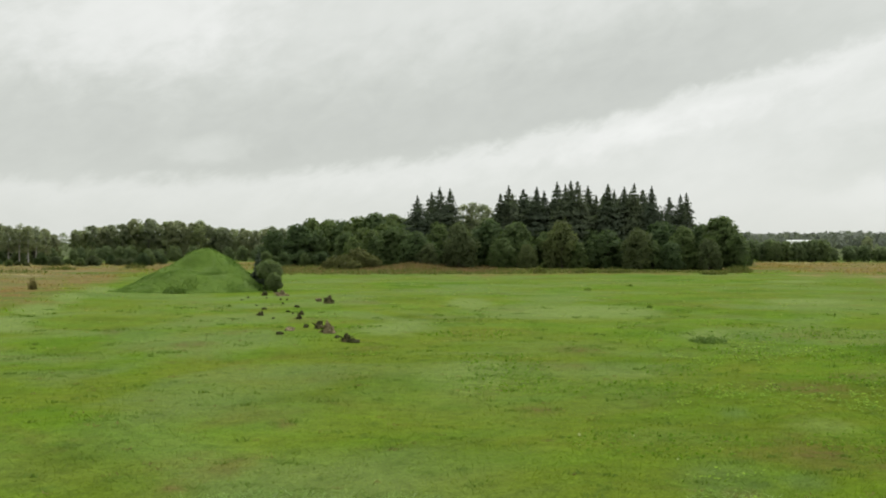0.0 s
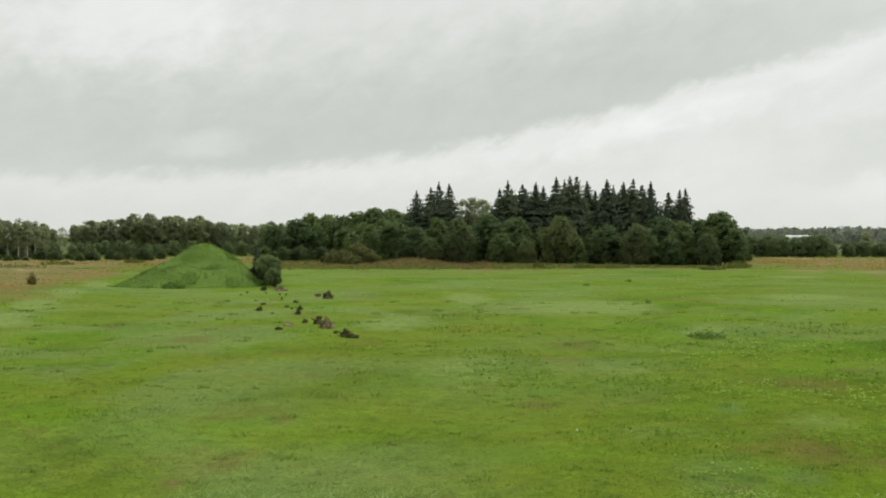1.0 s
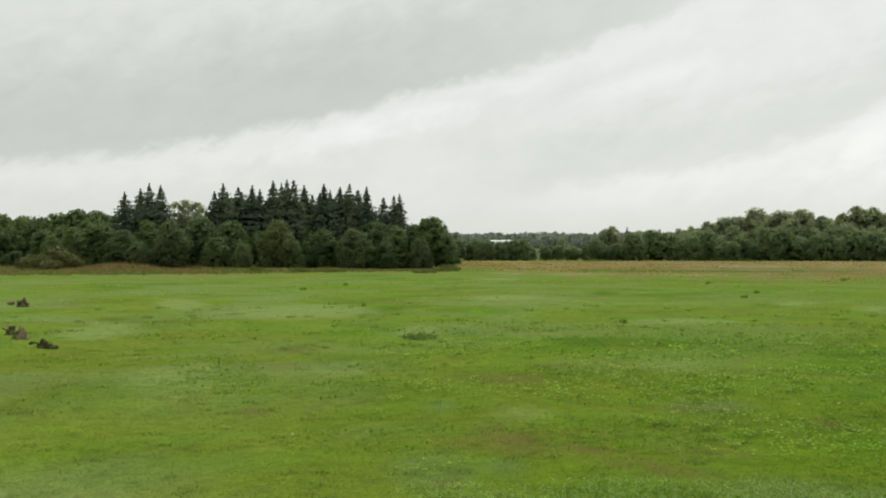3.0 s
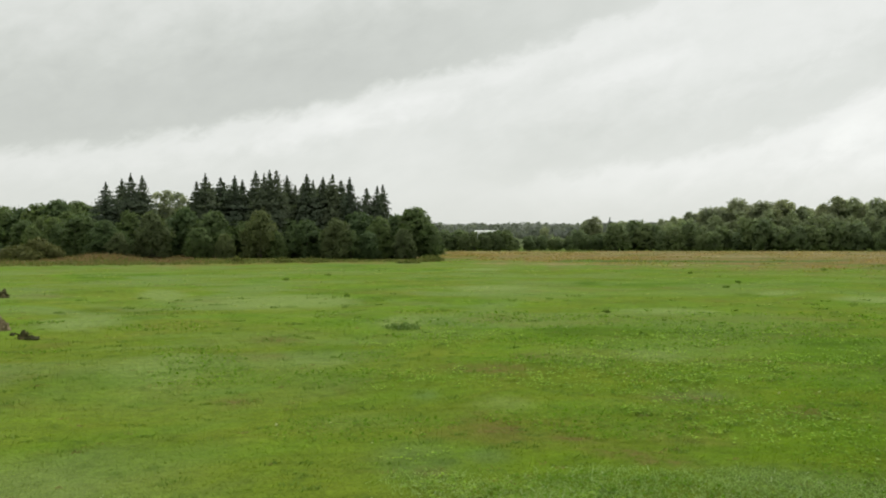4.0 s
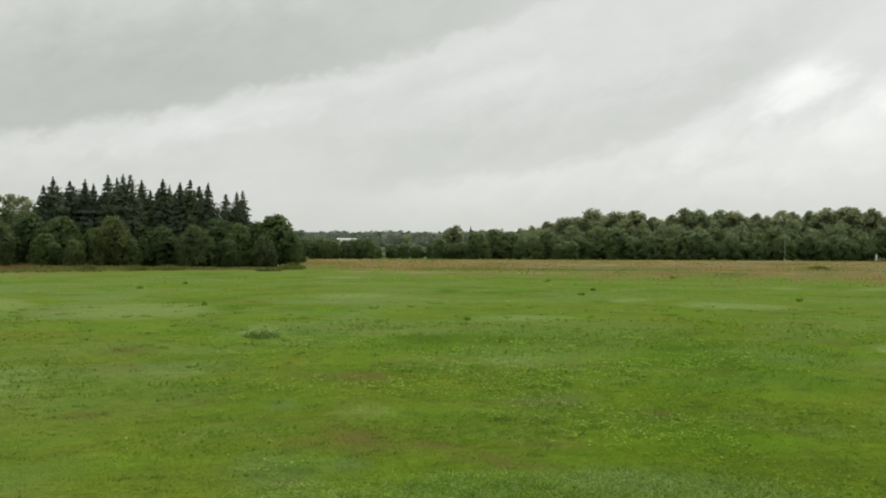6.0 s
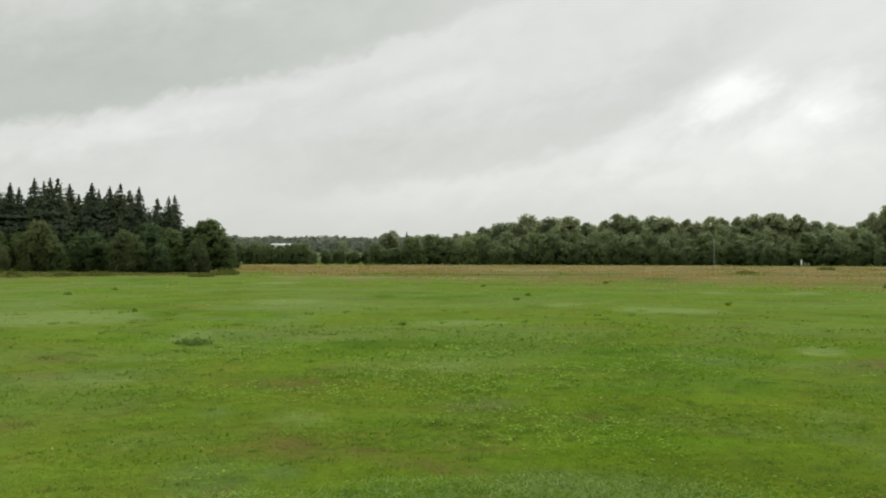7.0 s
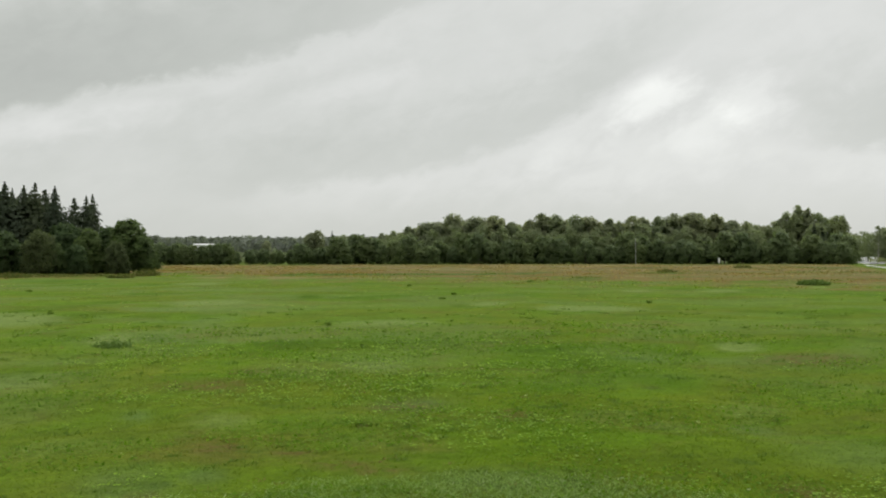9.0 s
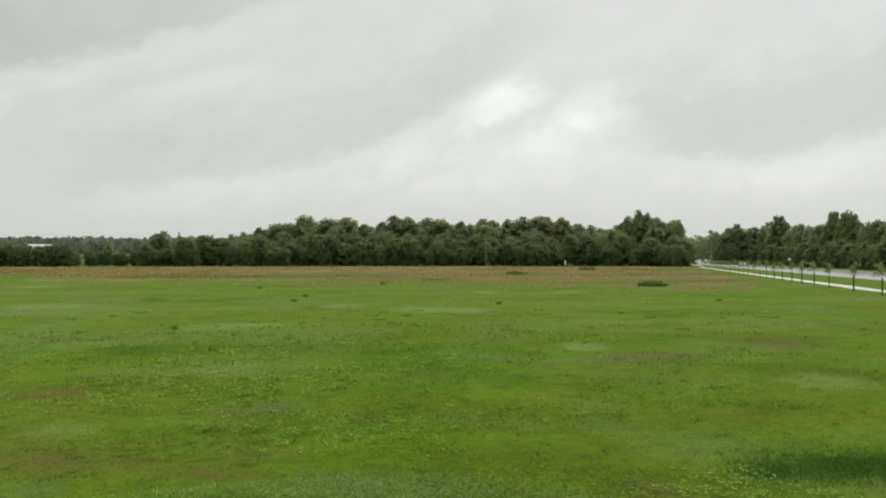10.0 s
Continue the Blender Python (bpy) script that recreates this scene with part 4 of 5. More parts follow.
def tufts_mesh(name, r, x, y, z, height, width, mat, lean=0.5, lie=None):
    """One thin bent blade a point. lie: the slope's normals, which dense low grass takes over in its shading."""
    n = len(x)
    a = r.uniform(0, 2 * math.pi, n)
    side = np.stack([np.cos(a), np.sin(a), np.zeros(n)], 1) * (np.asarray(width) / 2)[:, None]
    w = r.uniform(0, 2 * math.pi, n)
    q = (np.asarray(height) * r.uniform(0.1, 1.0, n) * lean)[:, None]
    tip = np.stack([np.cos(w), np.sin(w), np.zeros(n)], 1) * q
    base = np.stack([x, y, z], 1)
    up = np.zeros((n, 3))
    up[:, 2] = height
    v = np.stack([base - side, base + side, base + up + tip], 1).reshape(-1, 3)
    if lie is None:
        return mesh_of(name, v, np.arange(3 * n).reshape(n, 3), mat)
    tri = v.reshape(n, 3, 3)
    flat = np.cross(tri[:, 1] - tri[:, 0], tri[:, 2] - tri[:, 0])
    flat /= np.linalg.norm(flat, axis=1, keepdims=True) + 1e-9
    turned = (flat * lie).sum(1) < 0
    v = np.where(turned[:, None, None], tri[:, ::-1], tri).reshape(-1, 3)
    me = mesh_of(name, v, np.arange(3 * n).reshape(n, 3), mat)
    way = np.broadcast_to(lie, flat.shape) + 0.35 * np.where(turned[:, None], -flat, flat)
    way /= np.linalg.norm(way, axis=1, keepdims=True)
    me.normals_split_custom_set_from_vertices(np.repeat(way, 3, 0).tolist())
    return me


UPRIGHT = np.array([[0.0, 0.0, 1.0]])


def sector(r, n, near, far, left, right, power=1.5):
    """Points spread over a sector of the plan, thinning with distance."""
    k = 2 - power
    u = r.random(n)
    d = (near ** k + u * (far ** k - near ** k)) ** (1 / k)
    b = np.radians(r.uniform(left, right, n))
    return d * np.sin(b), d * np.cos(b), d


def build_grass():
    r = np.random.default_rng(11)
    x, y, d = sector(r, 380000, 10.5, 52, -29, 74, 1.75)
    keep = r.random(len(x)) > smooth(20, 52, d)
    x, y, d = x[keep], y[keep], d[keep]
    clump = np.array([noise.noise(Vector((px * 0.9, py * 0.9, 0.0))) for px, py in zip(x[::20], y[::20])]).repeat(20)[: len(x)]
    h = (0.018 + 0.0002 * d) * r.uniform(0.5, 1.4, len(x)) * (1 + 0.6 * clump)
    me = tufts_mesh("meadow_grass", r, x, y, land(x, y) - 0.004, h, 0.008 + 0.0007 * d, BLADE, 2.6, UPRIGHT)
    zones(me, np.repeat(x, 3), np.repeat(y, 3))
    tagged(new("meadow_grass", me), "short wet green meadow grass", "grass", kind="stuff")
    # broad weed leaves, thickest on the right half of the meadow
    x, y, d = sector(r, 48000, 11, 46, -10, 74, 1.5)
    bear = np.degrees(np.arctan2(x, y))
    keep = np.array([noise.noise(Vector((px * 0.28, py * 0.28, 3.0))) for px, py in zip(x, y)]) + 0.01 * (np.minimum(bear, 40) - 28) - 0.02 * np.maximum(bear - 44, 0) > 0.0
    x, y, d = x[keep], y[keep], d[keep]
    p = np.stack([x, y, land(x, y) + r.uniform(0.03, 0.08, len(x))], 1)
    v, f = leaves(r, p, np.zeros_like(p), 0.018 + 0.0010 * d, 0.7, 1.5, 0.5)
    tagged(new("meadow_weeds", mesh_of("meadow_weeds", v, f, WEED)), "bright broad leaves of clover and weeds", "weeds", kind="stuff")
    # rosettes of larger weeds, in loose drifts
    x, y, d = sector(r, 4600, 11.5, 36, 13, 74, 1.5)
    drift = np.array([noise.noise(Vector((px * 0.22, py * 0.22, 21.0))) + 0.5 * noise.noise(Vector((px * 0.9, py * 0.9, 4.0))) for px, py in zip(x, y)])
    bear = np.degrees(np.arctan2(x, y))
    keep = drift + 0.25 * np.exp(-((bear - 31) / 10) ** 2) - 0.22 * smooth(42, 52, bear) > r.uniform(0.05, 0.45, len(x))
    x, y, d = x[keep].repeat(7), y[keep].repeat(7), d[keep].repeat(7)
    wide = 0.05 + 0.0016 * d
    p = np.stack([x + r.normal(size=len(x)) * wide, y + r.normal(size=len(x)) * wide, land(x, y) + r.uniform(0.03, 0.13, len(x))], 1)
    v, f = leaves(r, p, np.zeros_like(p), 0.020 + 0.0008 * d, 0.6, 3.0, 0.6)
    tagged(new("weed_rosettes", mesh_of("weed_rosettes", v, f, ROSETTE)), "loose drifts of bright green broad-leaved weeds", "weeds", kind="stuff")
    # small dark tussocks
    cx, cy, cd = sector(r, 760, 12, 60, -28, 74, 1.5)
    n = 30
    spread = ((0.05 + 0.0030 * cd) * r.uniform(0.4, 1.2, len(cd))).repeat(n)
    x = cx.repeat(n) + r.normal(size=len(spread)) * spread * 1.5
    y = cy.repeat(n) + r.normal(size=len(spread)) * spread
    h = (0.03 + 0.0012 * cd).repeat(n) * r.uniform(0.5, 1.3, len(x)) * r.uniform(0.5, 1.5, len(cd)).repeat(n)
    me = tufts_mesh("tussocks", r, x, y, land(x, y) - 0.004, h, 0.012 + 0.0006 * cd.repeat(n), TUSSOCK, 1.6, UPRIGHT)
    tagged(new("tussocks", me), "small dark green grass tussocks in the turf", "tussocks", kind="stuff")
    # low uneven tufts farther out
    cx, cy, cd = sector(r, 900, 34, 128, -28, 70, 0.9)
    n = 10
    spread = ((0.05 + 0.0020 * cd) * r.uniform(0.3, 1.3, len(cd))).repeat(n)
    x = cx.repeat(n) + r.normal(size=len(spread)) * spread * 1.8
    y = cy.repeat(n) + r.normal(size=len(spread)) * spread
    h = (0.03 + 0.0007 * cd).repeat(n) * r.uniform(0.3, 1.2, len(x))
    me = tufts_mesh("uneven_turf", r, x, y, land(x, y) - 0.004, h, 0.02 + 0.0009 * cd.repeat(n), FARTUFT, 1.8, UPRIGHT)
    tagged(new("uneven_turf", me), "low uneven tufts of mixed green grass", "grass", kind="stuff")
    # withered brown tufts scattered in the turf
    cx, cy, cd = sector(r, 260, 12, 62, -29, 40, 1.5)
    n = 14
    spread = ((0.03 + 0.0016 * cd) * r.uniform(0.4, 1.3, len(cd))).repeat(n)
    x = cx.repeat(n) + r.normal(size=len(spread)) * spread * 1.5
    y = cy.repeat(n) + r.normal(size=len(spread)) * spread
    h = 0.05 * r.uniform(0.3, 1.2, len(x))
    me = tufts_mesh("withered_tufts", r, x, y, land(x, y) - 0.004, h, 0.010 + 0.0005 * cd.repeat(n), BROWN, 1.6)
    tagged(new("withered_tufts", me), "small withered brown tufts in the turf", "grass", kind="stuff")
    # taller dark grass on the lush spots
    for bearing, dist, half, depth in LUSH:
        n = int(1500 * half * depth)
        ex, ey = spot(bearing, dist)
        u, w = r.normal(size=n) * half * 0.55, r.normal(size=n) * depth * 0.55
        a = radians(bearing)
        x, y = ex + u * math.cos(a) + w * math.sin(a), ey - u * math.sin(a) + w * math.cos(a)
        h = 0.075 * r.uniform(0.4, 1.3, n)
        me = tufts_mesh("lush_grass", r, x, y, land(x, y) - 0.004, h, np.full(n, 0.022), LUSHGREEN, 1.2)
        tagged(new("lush_grass", me), "patch of taller dark green grass and weeds", "grass", kind="stuff")
    # taller bluish grass close to the eye
    x, y, d = sector(r, 80000, 10.2, 16.0, -29, 74, 1.95)
    lift = np.array([noise.noise(Vector((px * 0.16, py * 0.16, 8.0))) + 0.5 * noise.noise(Vector((px * 0.6, py * 0.6, 5.0))) for px, py in zip(x, y)])
    bear = np.degrees(np.arctan2(x, y))
    keep = lift - 0.18 - 0.95 * smooth(12.4, 15.6, d) + 0.68 * smooth(6, 16, bear) * (1 - 0.6 * smooth(46, 54, bear)) > r.uniform(-0.05, 0.3, len(x))
    x, y, d, lift = x[keep], y[keep], d[keep], lift[keep]
    h = 0.058 * r.uniform(0.4, 1.3, len(x)) * (1 + lift)
    me = tufts_mesh("tall_grass", r, x, y, land(x, y) - 0.004, h, np.full(len(x), 0.013), TALLGRASS, 3.6, UPRIGHT)
    tagged(new("tall_grass", me), "taller bluish-green wet grass", "grass", kind="stuff")
    # rough margin along the grove's foot: green weeds, russet weeds among them, rising towards the trees
    for name, n, mat, left, right, lo, hi, low, label in (("margin_weeds", 26000, MARGIN, -10.4, 18.0, 0.0, 1.0, 0.30, "rank dull green weeds along the grove's foot"),
                                                          ("withered_weeds", 9000, RUSSET, -10.4, 18.0, 0.15, 0.95, 0.25, "russet withered weeds before the grove"),
                                                          ("red_weeds", 9000, RUSSET, -5.0, 3.2, 0.55, 1.0, 2.0, "bank of reddish withered weeds at the grove's foot")):
        b = r.uniform(left, right, n)
        front = np.interp(b, [-10, -3, 4, 10.6, 17, 18], [152, 150, 153, 162, 174, 180]) + 2.5 * np.sin(b * 2.9) + 1.5 * np.sin(b * 7.3 + 1)
        back = np.interp(b, [-10.4, -6, -4, 10, 18], [232, 205, 192, 190, 192])
        q = lo + (hi - lo) * r.random(n) ** 0.8
        d = front + (back - front) * q
        x, y = d * np.sin(np.radians(b)), d * np.cos(np.radians(b))
        stand_of = np.array([noise.noise(Vector((px * 0.10, py * 0.05, 2.0))) for px, py in zip(x, y)])
        keep = stand_of * (1 if mat is MARGIN else -1) > -low + 0.25 * smooth(4, 12, b) * (mat is RUSSET) - 0.2 * (mat is MARGIN)
        tall = np.interp(b, [-10, -6, -2.5, 2, 5, 11, 17], [0.7, 0.95, 1.35, 1.1, 0.9, 0.6, 0.4]) * (0.25 + 0.75 * q) * (1 + 0.9 * stand_of)
        h = tall * r.uniform(0.5, 1.1, n)
        me = tufts_mesh(name, r, x[keep], y[keep], land(x, y)[keep] - 0.01, h[keep], np.full(keep.sum(), 0.20), mat, 1.1, UPRIGHT)
        tagged(new(name, me), label, "weeds", kind="stuff")
    # rough grass gone to seed, in uneven stands
    px, py, pd = sector(r, 1500, 60, 420, -29, 66, 0.75)
    keep = (dryness(px, py) > r.uniform(0.22, 0.7, len(px))) & ((np.degrees(np.arctan2(px, py)) > 17.5) | (np.degrees(np.arctan2(px, py)) < -10))
    px, py, pd = px[keep], py[keep], pd[keep]
    n = 60
    wide = r.uniform(1.5, 7.0, len(px)).repeat(n)
    tall = (r.uniform(0.12, 0.46, len(px)) * (0.55 + 0.45 * smooth(90, 220, pd))).repeat(n)
    x = px.repeat(n) + r.normal(size=len(wide)) * wide * 0.6
    y = py.repeat(n) + r.normal(size=len(wide)) * wide * 0.6
    h = tall * r.uniform(0.35, 1.1, len(x))
    me = tufts_mesh("rough_grass", r, x, y, land(x, y) - 0.01, h, 0.07 + 0.0009 * np.hypot(x, y), STRAW, 1.0, UPRIGHT)
    zones(me, np.repeat(x, 3), np.repeat(y, 3))
    tagged(new("rough_grass", me), "tall brownish grass gone to seed", "grass", kind="stuff")


build_grass()


def weed_clump(r, name, width, height, count, mat, label, category, leaf=0.05):
    """Stems with leaves, thicker in the middle."""
    root = new(name)
    a, q = r.uniform(0, 2 * math.pi, count), np.sqrt(r.random(count))
    x, y = np.cos(a) * q * width / 2, np.sin(a) * q * width / 2
    h = height * (1 - 0.55 * q ** 2) * r.uniform(0.6, 1.1, count)
    stems = child("undergrowth", tufts_mesh("undergrowth", r, x, y, np.full(count, -0.02), h, np.full(count, leaf * 0.6), mat, 0.35), root)
    k = count * 3
    i = r.integers(0, count, k)
    f = r.uniform(0.15, 1.0, k)
    p = np.stack([x[i] + r.normal(size=k) * leaf, y[i] + r.normal(size=k) * leaf, h[i] * f], 1)
    v, fc = leaves(r, p, np.zeros_like(p), leaf, 0.45, 0.6, 0.8)
    tagged(stems, kind="stuff")
    tagged(child("foliage", mesh_of("foliage", v, fc, mat), root), kind="stuff")
    return tagged(root, label, category)


def stand(ob, bearing, distance, turn=0.0):
    x, y = spot(bearing, distance)
    ob.matrix_basis = pose(x, y, float(land(x, y)), 0, 0, turn)
    return ob


wr = np.random.default_rng(21)
stand(weed_clump(wr, "nettle_patch", 1.45, 0.24, 150, NETTLE, "low dark green nettle patch in the meadow", "nettles", 0.05), 15.55, 36.3)
stand(weed_clump(wr, "nettle_patch", 3.4, 0.75, 420, NETTLE, "broad dark green weed clump before the dry grass", "weeds", 0.12), 55.7, 113.5)
stand(weed_clump(wr, "dock_plant", 0.75, 1.35, 110, BROWN, "withered brown dock plant in the dry grass", "dock plant", 0.09), -23.27, 94.6)
for b, d, w, h in [(27.74, 44.7, 0.3, 0.34), (34.51, 71.8, 0.7, 0.45), (35.19, 81.1, 0.6, 0.4), (46.72, 66.6, 0.55, 0.4), (39.71, 119.6, 1, 0.5), (32.5, 104, 0.8, 0.4), (29.8, 34.3, 0.35, 0.2),
                   (8.65, 85.3, 0.8, 0.4), (11.06, 95.7, 0.8, 0.35), (12.21, 57.2, 0.4, 0.3), (59.41, 74.9, 0.8, 0.35)]:
    stand(weed_clump(wr, "dock_plant", w * 0.75, h * 0.7, 26, TUSSOCK, "small dark dock plant standing in the meadow", "dock plant", 0.025 + 0.0005 * d), b, d)
for b, d, w, h in [(-12.69, 226.7, 4, 1.6), (-17.88, 235, 5, 1.3), (-22.02, 213.2, 7, 1.2), (-24.61, 183, 14, 0.9), (8.46, 164.3, 3.5, 1), (5.77, 162.2, 2, 1.3), (15.86, 156, 4, 0.8), (51.92, 272.5, 5, 1.3), (47.69, 197.6, 4, 0.8), (10.19, 166.4, 5, 1), (17.21, 169.5, 5, 1.5)]:
    stand(weed_clump(wr, "weed_clump", w, h, 160, MARGIN, "low clump of dull weeds in the rough grass", "weeds", 0.16), b, d)

# ---------------------------------------------------------------- mound, bushes, stumps


def build_mound():
    cx, cy = spot(-14.2, 88.0)
    nb, nr = 128, 52
    turn = radians(14.2)

    def rise(u, w):
        """Height over the place u to the right, w behind the peak: a blunt top, a shoulder in front, hollow flanks."""
        reach, run = np.where(u < 0, 7.3, 6.3), np.where(w < 0, 6.8, 6.5)
        a, b = (u / reach) ** 2, (w / run) ** 2
        q = np.sqrt(a + b) + 1e-6
        # along any way out from the peak, between the two profiles
        side = np.where(u < 0, np.interp(q * 7.3, [0, 0.9, 1.6, 3.0, 4.5, 5.9, 7.3], [3.72, 3.62, 2.95, 1.95, 1.32, 0.68, 0.0]),
                        np.interp(q * 6.3, [0, 1.0, 1.8, 2.9, 4.0, 5.1, 6.3], [3.72, 3.62, 3.25, 2.62, 1.75, 0.95, 0.0]))
        fore = np.where(w < 0, np.interp(q * 6.8, [0, 0.9, 1.9, 2.7, 3.6, 4.5, 5.3, 6.8], [3.72, 3.45, 2.15, 1.62, 1.66, 1.62, 0.95, 0.0]),
                        np.interp(q * 6.5, [0, 1.0, 6.5], [3.72, 3.5, 0.0]))
        share = b / (a + b + 1e-9)
        body = side * (1 - share) + fore * share
        lumps = 0.10 * np.sin(u * 1.3 + w * 0.6) + 0.08 * np.sin(w * 1.9 - u * 0.7) + 0.06 * np.sin(u * 3.1 + w * 2.3) + 0.04 * np.sin(u * 5.3 - w * 4.1)
        return body + lumps * np.clip(body, 0, 1)

    def eased(u, w):
        """The same with its corners worn round."""
        return sum(rise(u + du, w + dw) for du, dw in ((0, 0), (0.35, 0), (-0.35, 0), (0, 0.35), (0, -0.35))) / 5

    def lie(u, w):
        return cx + u * math.cos(turn) - w * math.sin(turn), cy + u * math.sin(turn) + w * math.cos(turn)

    A, Q = np.meshgrid(np.linspace(0, 2 * math.pi, nb, endpoint=False), np.linspace(0, 1.16, nr))
    u, w = np.cos(A) * Q * np.where(np.cos(A) < 0, 7.3, 6.3), np.sin(A) * Q * np.where(np.sin(A) < 0, 6.8, 6.5)
    X, Y = lie(u, w)
    Z = eased(u, w) - 0.03 - 0.25 * smooth(1.06, 1.16, Q) + land(X, Y)
    i, j = np.meshgrid(np.arange(nr - 1), np.arange(nb), indexing="ij")
    a, b = (i * nb + j).ravel(), (i * nb + (j + 1) % nb).ravel()
    root = new("grass_mound")
    child("earth_body", mesh_of("earth_body", np.stack([X.ravel(), Y.ravel(), Z.ravel()], 1), np.stack([a, b, b + nb, a + nb], 1), MOUND, True), root)
    r = np.random.default_rng(5)
    n = 42000
    t, q = r.uniform(0, 2 * math.pi, n), np.sqrt(r.random(n)) * 1.08
    u, w = np.cos(t) * q * np.where(np.cos(t) < 0, 7.3, 6.3), np.sin(t) * q * np.where(np.sin(t) < 0, 6.8, 6.5)
    X, Y = lie(u, w)
    Z = eased(u, w) - 0.05 + land(X, Y)
    h = r.uniform(0.04, 0.12, n) * np.where(np.sin(u * 1.7) * np.sin(w * 1.4) > 0.35, 1.7, 1.0)
    gu, gw = (eased(u + 0.2, w) - eased(u - 0.2, w)) / 0.4, (eased(u, w + 0.2) - eased(u, w - 0.2)) / 0.4
    slope = np.stack([-(gu * math.cos(turn) - gw * math.sin(turn)), -(gu * math.sin(turn) + gw * math.cos(turn)), np.ones(n)], 1)
    slope /= np.linalg.norm(slope, axis=1, keepdims=True)
    tagged(child("grass_cover", tufts_mesh("grass_cover", r, X, Y, Z, h, np.full(n, 0.06), MOSSY, 2.0, slope), root), kind="stuff")
    tagged(root, "grass-grown earth mound with a blunt top and a front shoulder", "mound")


MOUND = grain_material("mound_turf", [(0.30, (0.082, 0.140, 0.026)), (0.48, (0.112, 0.178, 0.034)), (0.60, (0.122, 0.185, 0.052)), (0.72, (0.150, 0.205, 0.048))], 0.5, 1.0, 0.3, spec=0.05)
build_mound()
stand(weed_clump(wr, "nettle_patch", 1.9, 0.75, 160, NETTLE, "dark nettles at the foot of the mound", "nettles", 0.09), -15.75, 80.6)


def round_bush(r, height, width, count, size, mat, label, mid=0.5):
    """A dense bush: one rounded crown, its middle at a share of the height, over a narrower foot."""
    root = new("bush")
    ball = height * (1 - mid)
    lobes = [(0, 0, height * mid, width * 0.36), (0, 0, height * mid * 0.45, width * 0.13)]
    for k in range(44):
        d = ball_points(r, 1)[0]
        lobes.append((d[0] * width * 0.33, d[1] * width * 0.33, height * mid + d[2] * ball * 0.68, width * r.uniform(0.11, 0.19)))
    for k in range(8):
        lobes.append((r.uniform(-0.14, 0.14) * width, r.uniform(-0.14, 0.14) * width, height * mid * r.uniform(0.1, 0.5), width * 0.10))
    v, f = trunk_and_limbs(r, height * 0.8, 0.05, lobes[2:44:3], 6)
    child("trunk", mesh_of("trunk", v, f, BARK, True), root)
    p, out = crown_points(r, lobes, count)
    p[:, 2] = np.maximum(p[:, 2], 0.05)
    child("crown", foliage("crown", r, p, out, size * 1.15, mat, (0, 0, height * mid)), root)
    return tagged(root, label, "bush")


stand(round_bush(wr, 2.7, 2.3, 8500, 0.09, BUSHLEAF, "round dark green bush beside the mound", 0.58), -10.32, 84.6)
stand(round_bush(wr, 1.65, 1.45, 3400, 0.075, BUSHLEAF, "smaller dull green bush in front of the round one", 0.50), -10.05, 82.2)
for b, d, w, h in [(-6.5, 192, 5.0, 2.2), (-5.75, 188, 5.0, 3.0), (-5.1, 187, 5.0, 4.5), (-4.45, 187, 4.6, 3.2), (-5.4, 184, 4.0, 1.8)]:
    stand(round_bush(wr, h, w, 2600, 0.22, HEAP, "olive-brown bramble bush before the grove's trees", 0.45), b, d)
young = tagged(spruce_tree(rng, "young_conifer", 3.6, 0.8, 34, 0.04, 0.45), "thin dark young conifer behind the bush", "conifer")
stand(young, -10.93, 86.5)
for b, d, h in [(-18.07, 312, 2.4), (-18.75, 280.8, 3.2), (-13.65, 343.2, 2.6)]:
    put(SALLOWS[1], *spot(b, d), 50 * b, h / 7)


def lump(r, w, h, mat, name, label, category):
    bm = bmesh.new()
    bmesh.ops.create_icosphere(bm, subdivisions=2, radius=0.5)
    o = Vector(r.uniform(0, 50, 3))
    for v in bm.verts:
        k = 1 + 0.75 * noise.noise(v.co * 3.0 + o) + 0.5 * noise.noise(v.co * 7.0 + o)
        v.co = Vector((v.co.x * w * k, v.co.y * w * 0.8 * k, v.co.z * h * 1.6 * k + h * 0.25))
    root = part(name, bm, mat, None)
    return tagged(root, label, category, "root clods")


